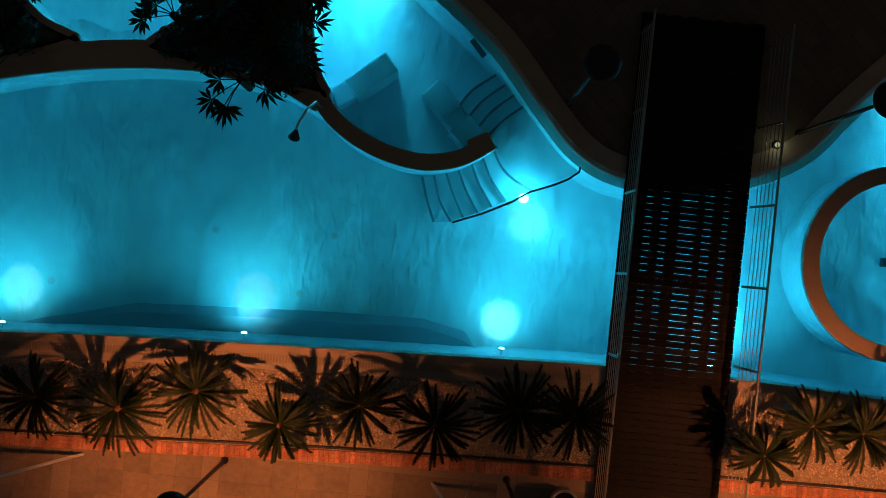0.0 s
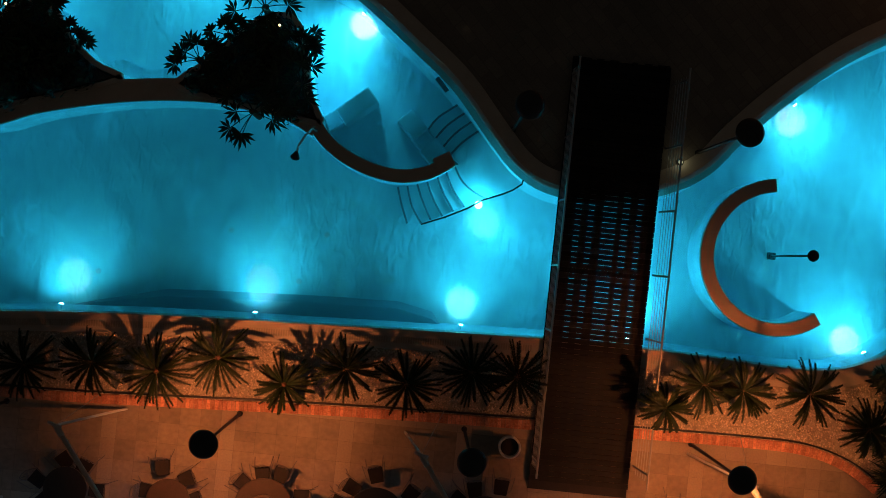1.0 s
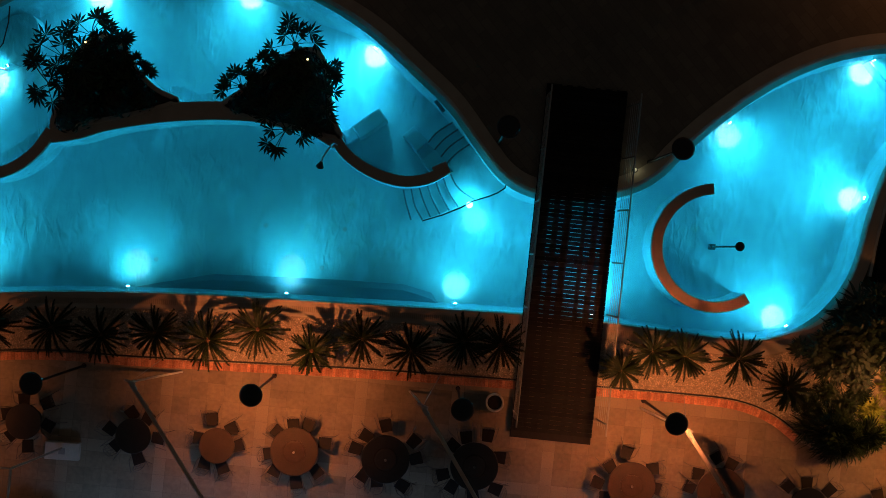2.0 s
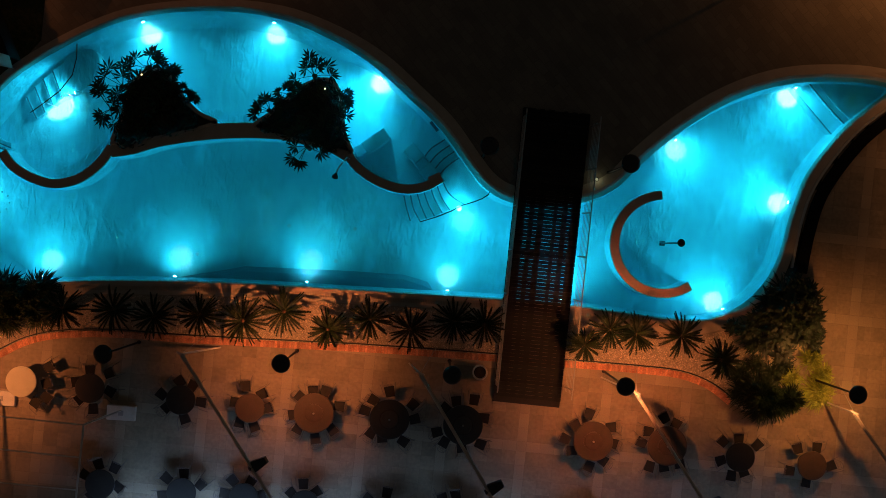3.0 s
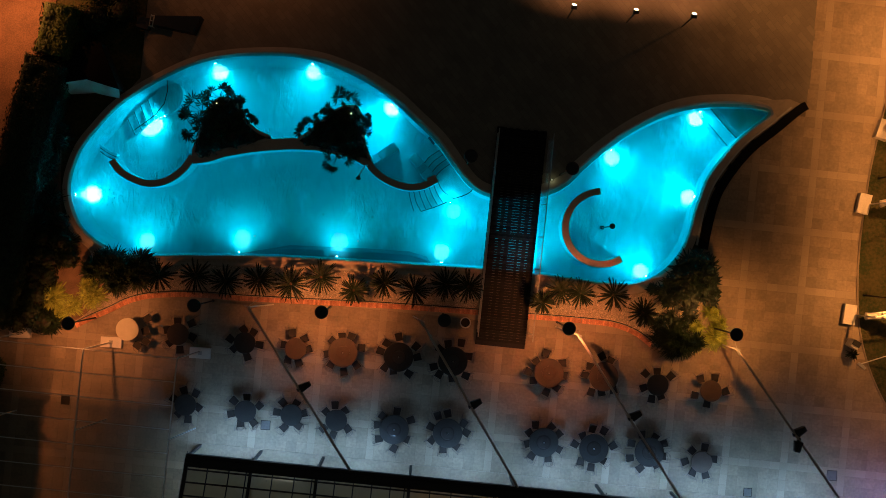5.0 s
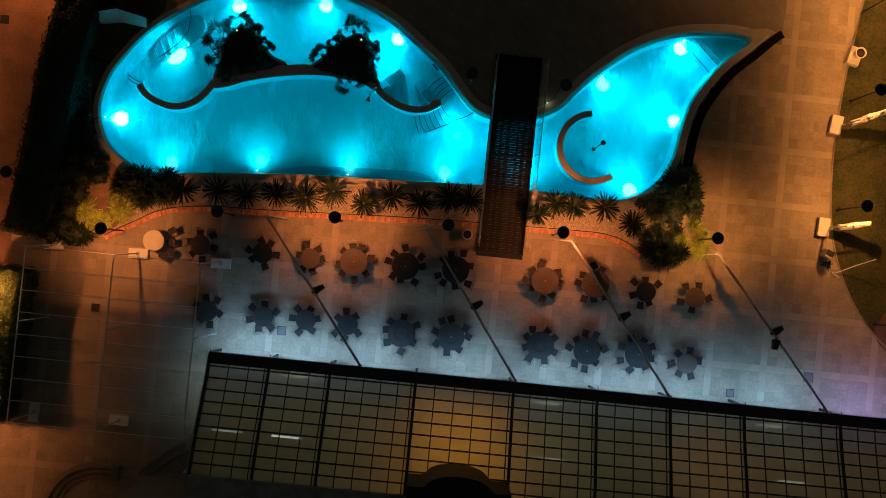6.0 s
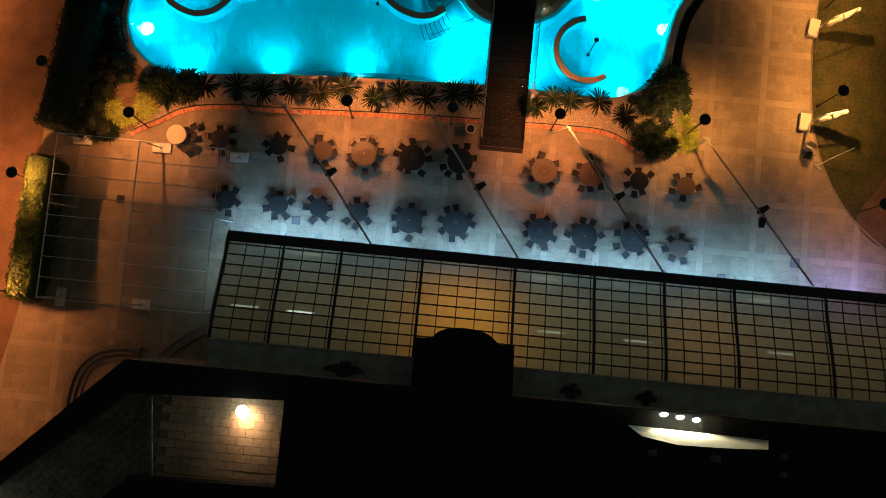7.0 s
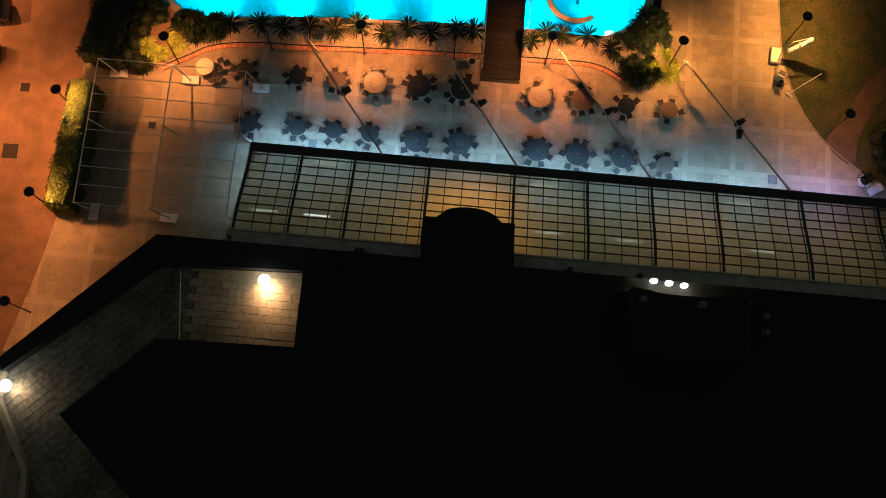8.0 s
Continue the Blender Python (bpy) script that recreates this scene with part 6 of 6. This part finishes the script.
leaf_mass("lawn_shrub", [(30.7, -8.6, 0.5, 0.6), (31.1, -9.4, 0.5, 0.7), (30.6, -7.5, 0.6, 0.75), (31.3, -7.0, 0.6, 0.8)], M["leaf_dark"], 520, "dark rounded shrub on the lawn", "shrub", 1500, 0.09)
blade_clump("potted_palm", 29.8, -10.6, 0.8, 0.7, 90, M["leaf"], 530, "small palm growing in a white pot", z0=0.5, trunk=0.3)
blade_clump("potted_palm", 24.15, -4.3, 0.5, 0.45, 60, M["leaf"], 531, "small palm beside the waste bin", trunk=0.25)


# ---- parked cars on the drive ----
def car(x, y, turn):
    t = thing("parked_car", pose(x, y, -0.03, 0, 0, turn), "black parked car on the drive", "car", "parked cars")
    bm = bmesh.new()
    rows = [(-2.2, 0.45, 0.72), (-2.15, 0.78, 0.8), (-1.2, 0.95, 0.86), (0.9, 0.95, 0.88), (2.0, 0.8, 0.8), (2.2, 0.5, 0.7)]
    rings = [[bm.verts.new(p) for p in ((px, -w, 0.25), (px, -w, h - 0.12), (px, -w * 0.86, h), (px, w * 0.86, h), (px, w, h - 0.12), (px, w, 0.25))] for px, h, w in rows]
    for a, b in zip(rings, rings[1:]):
        for k in range(5):
            bm.faces.new((a[k], a[k + 1], b[k + 1], b[k]))
    bm.faces.new(rings[0])
    bm.faces.new(rings[-1][::-1])
    bmesh.ops.recalc_face_normals(bm, faces=bm.faces)
    part("body", bm, M["car_paint"], t, smooth=False)
    bm = bmesh.new()
    rings = [[bm.verts.new(p) for p in ((px, -w, z), (px, w, z))] for px, w, z in ((-1.7, 0.74, 0.93), (-1.0, 0.62, 1.4), (0.3, 0.62, 1.42), (1.1, 0.74, 0.93))]
    for a, b in zip(rings, rings[1:]):
        bm.faces.new((a[0], a[1], b[1], b[0]))
    bm.faces.new([r[0] for r in rings])
    bm.faces.new([r[1] for r in rings][::-1])
    part("cabin", bm, M["car_glass"], t)
    part("roof_panel", box((1.25, 1.2, 0.03), pose(-0.35, 0, 1.42), 0.01), M["car_paint"], t)
    for px in (-1.35, 1.35):
        for s in (-1, 1):
            wheel = part("wheel", lathe([(0.3, -0.1), (0.32, -0.06), (0.32, 0.06), (0.3, 0.1), (0.18, 0.1), (0, 0.09)], 20, pose(px, 0.8 * s, 0.32, -90 * s)), M["rubber"], t)
            part("rim", lathe([(0.17, 0.105), (0.12, 0.11), (0, 0.1)], 12, pose(px, 0.8 * s, 0.32, -90 * s)), M["steel"], wheel)
    for s in (-1, 1):
        part("tail_light", box((0.06, 0.3, 0.14), pose(-2.17, 0.5 * s, 0.66), 0.01), M["red_lens"], t)
        part("headlight", box((0.06, 0.28, 0.12), pose(2.17, 0.48 * s, 0.6), 0.01), M["white_metal"], t)


car(-30.2, -4.3, 188)
car(-30.4, -7.5, 188)

# ---- loose pebbles on the gravel bed ----
random.seed(77)
vs, fs, count = [], [], 0
while count < 34000:
    x, y = random.uniform(-18.6, 15.8), random.uniform(-6.6, -1.9)
    if not inside((x, y), BED) or inside((x, y), POOL_STRIP) or inside((x, y), SOIL):
        continue
    r, a, n0 = random.uniform(0.014, 0.036), random.uniform(0, 6.3), len(vs)
    c, s = math.cos(a) * r, math.sin(a) * r
    k = random.uniform(0.55, 1.0)
    vs += [(x + c, y + s, 0.035), (x - s * k, y + c * k, 0.035), (x - c, y - s, 0.035), (x + s * k, y - c * k, 0.035), (x + 0.2 * c, y + 0.2 * s, 0.035 + r * 0.9)]
    fs += [(n0, n0 + 1, n0 + 4), (n0 + 1, n0 + 2, n0 + 4), (n0 + 2, n0 + 3, n0 + 4), (n0 + 3, n0, n0 + 4)]
    count += 1
me = bpy.data.meshes.new("pebbles")
me.from_pydata(vs, [], fs)
me.materials.append(M["pebble"])
tagged(new("pebbles", me), "loose beige pebbles covering the planting bed", "gravel", kind="stuff")

# ---- kerb of upright bricks ----
kerb = thing("brick_kerb", Matrix(), "kerb of red bricks on edge beside the gravel bed", "kerb", kind="structure")
me = bpy.data.meshes.new("brick")
bm = box((0.1, 0.26, 0.16), pose(0, 0, 0), 0.008)
bm.to_mesh(me)
bm.free()
me.materials.append(M["brick"])
pos, step, i = 0.0, 0.112, 0
acc, rest = [0.0], bmesh.new()
for a, b in zip(KERB_RUN, KERB_RUN[1:]):
    acc.append(acc[-1] + (b - a).length)
while pos < acc[-1]:
    while acc[i + 1] < pos:
        i += 1
    f = (pos - acc[i]) / (acc[i + 1] - acc[i])
    p = KERB_RUN[i] + (KERB_RUN[i + 1] - KERB_RUN[i]) * f
    d = KERB_RUN[i + 1] - KERB_RUN[i]
    m = Matrix.Translation((p.x, p.y, 0.015 + random.uniform(-0.004, 0.004))) @ pose(0, 0, 0, 0, 0, math.degrees(math.atan2(d.y, d.x)) + random.uniform(-1.5, 1.5))
    if not (3.95 < p.x < 6.6):
        piece("brick", me, kerb, m)
    pos += step
part("joint_bed", ribbon(KERB_RUN, 0.24, -0.05, 0.082, False, 0.004), M["brick_joint"], kerb, "sandy mortar between the bricks")
part("edging_strip", ribbon(offset(KERB_RUN, 0.19), 0.045, -0.05, 0.13, False, 0.004), M["black"], kerb, "thin black metal edging strip")

# ---- pavers of the roof terrace ----
terrace = thing("roof_terrace", Matrix(), "roof terrace of worn stone pavers", "roof terrace", kind="structure")
me = bpy.data.meshes.new("roof_paver")
bm = box((0.884, 0.424, 0.05), Matrix(), 0.01)
bm.to_mesh(me)
bm.free()
me.materials.append(M["paver"])
AREA = [(-11.4, -21.6), (-4.6, -21.6), (-4.6, -26.5), (-11.4, -26.5)]
AREA2 = [(-21.2, -28.2), (-13.5, -21.5), (-11.6, -21.5), (-11.6, -26.8), (-12.0, -26.9), (-16.3, -30.8), (-11.9, -34.9), (-17.5, -37.9), (-18.5, -37.0), (-19.0, -33.8), (-21.1, -30.2)]
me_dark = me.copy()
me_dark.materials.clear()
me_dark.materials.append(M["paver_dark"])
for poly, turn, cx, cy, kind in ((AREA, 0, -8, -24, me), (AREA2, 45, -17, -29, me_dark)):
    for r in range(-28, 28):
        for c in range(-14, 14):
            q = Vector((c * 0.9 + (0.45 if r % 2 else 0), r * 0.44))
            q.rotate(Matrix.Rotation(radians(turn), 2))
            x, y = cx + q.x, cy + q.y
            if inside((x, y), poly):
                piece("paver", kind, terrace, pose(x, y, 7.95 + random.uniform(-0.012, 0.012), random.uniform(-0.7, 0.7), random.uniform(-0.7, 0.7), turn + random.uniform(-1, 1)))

# ---- terrace tiles ----
paving = thing("paving", Matrix(), "warm stone tiles in square fields with paler bands", "pavement", kind="structure")
CELL = (GRID - BAND) / 5
spans = [(-BAND / 2, BAND / 2, True)] + [(BAND / 2 + k * CELL, BAND / 2 + (k + 1) * CELL, False) for k in range(5)]
tile_meshes = {}
POOL_CLEAR = offset(EDGE, 0.5, True)


def tile_mesh(w, h, pale):
    key = (round(w, 2), round(h, 2), pale)
    if key not in tile_meshes:
        me = bpy.data.meshes.new("tile")
        b = box((w - 0.006, h - 0.006, 0.04), Matrix(), 0.003)
        b.to_mesh(me)
        b.free()
        me.materials.append(M["band" if pale else "tile"])
        tile_meshes[key] = me
    return tile_meshes[key]


HOTEL = [(-20.9, -28.2), (-13.4, -20.5), (45, -20.5), (45, -60), (-9, -60), (-18.6, -38), (-18.8, -34.0), (-21.0, -30.4)]
far = {False: ([], []), True: ([], [])}
made = 0
for i in range(-9, 12):
    for j in range(-13, 5):
        for x0, x1, bx in spans:
            for y0, y1, by in spans:
                cuts = [(x0, x1, y0, y1)]
                if not (bx or by) and random.random() < 0.12:
                    mid = (x0 + x1) / 2
                    cuts = [(x0, mid, y0, y1), (mid, x1, y0, y1)] if random.random() < 0.5 else [(x0, x1, y0, (y0 + y1) / 2), (x0, x1, (y0 + y1) / 2, y1)]
                for a0, a1, b0, b1 in cuts:
                    x, y = GX + i * GRID + (a0 + a1) / 2, GY + j * GRID + (b0 + b1) / 2
                    if y < -36 or inside((x, y), HOTEL) or y > 15.1 or inside((x, y), POOL_CLEAR) or (y < -13 and x > -10) or x < -24.5 or x > 32 or (y > -3.6 and x < 15.6) or (x < -17 and y > -6.8) or (y > 8.3 and x < 20.55):
                        continue
                    z = random.uniform(-0.002, 0.002)
                    if made < 300 and -9.5 < x < 12.5 and y > -8.3 and y < -4:
                        piece("tile", tile_mesh(a1 - a0, b1 - b0, bx or by), paving, pose(x, y, -0.02 + z))
                        made += 1
                        continue
                    vs, fs = far[bx or by]
                    g, n0 = 0.0035, len(vs)
                    X0, X1, Y0, Y1 = x - (a1 - a0) / 2 + g, x + (a1 - a0) / 2 - g, y - (b1 - b0) / 2 + g, y + (b1 - b0) / 2 - g
                    vs += [(X0, Y0, -0.04), (X1, Y0, -0.04), (X1, Y1, -0.04), (X0, Y1, -0.04), (X0, Y0, z), (X1, Y0, z), (X1, Y1, z), (X0, Y1, z)]
                    fs += [(n0 + 4, n0 + 5, n0 + 6, n0 + 7), (n0, n0 + 1, n0 + 5, n0 + 4), (n0 + 1, n0 + 2, n0 + 6, n0 + 5), (n0 + 2, n0 + 3, n0 + 7, n0 + 6), (n0 + 3, n0, n0 + 4, n0 + 7)]
for pale, (vs, fs) in far.items():
    me = bpy.data.meshes.new("tile_field")
    me.from_pydata(vs, [], fs)
    me.materials.append(M["band_far" if pale else "tile_far"])
    ob = new("tile_field", me)
    ob.parent = paving
    tagged(ob, "paler band tiles" if pale else "warm field tiles", kind="stuff")
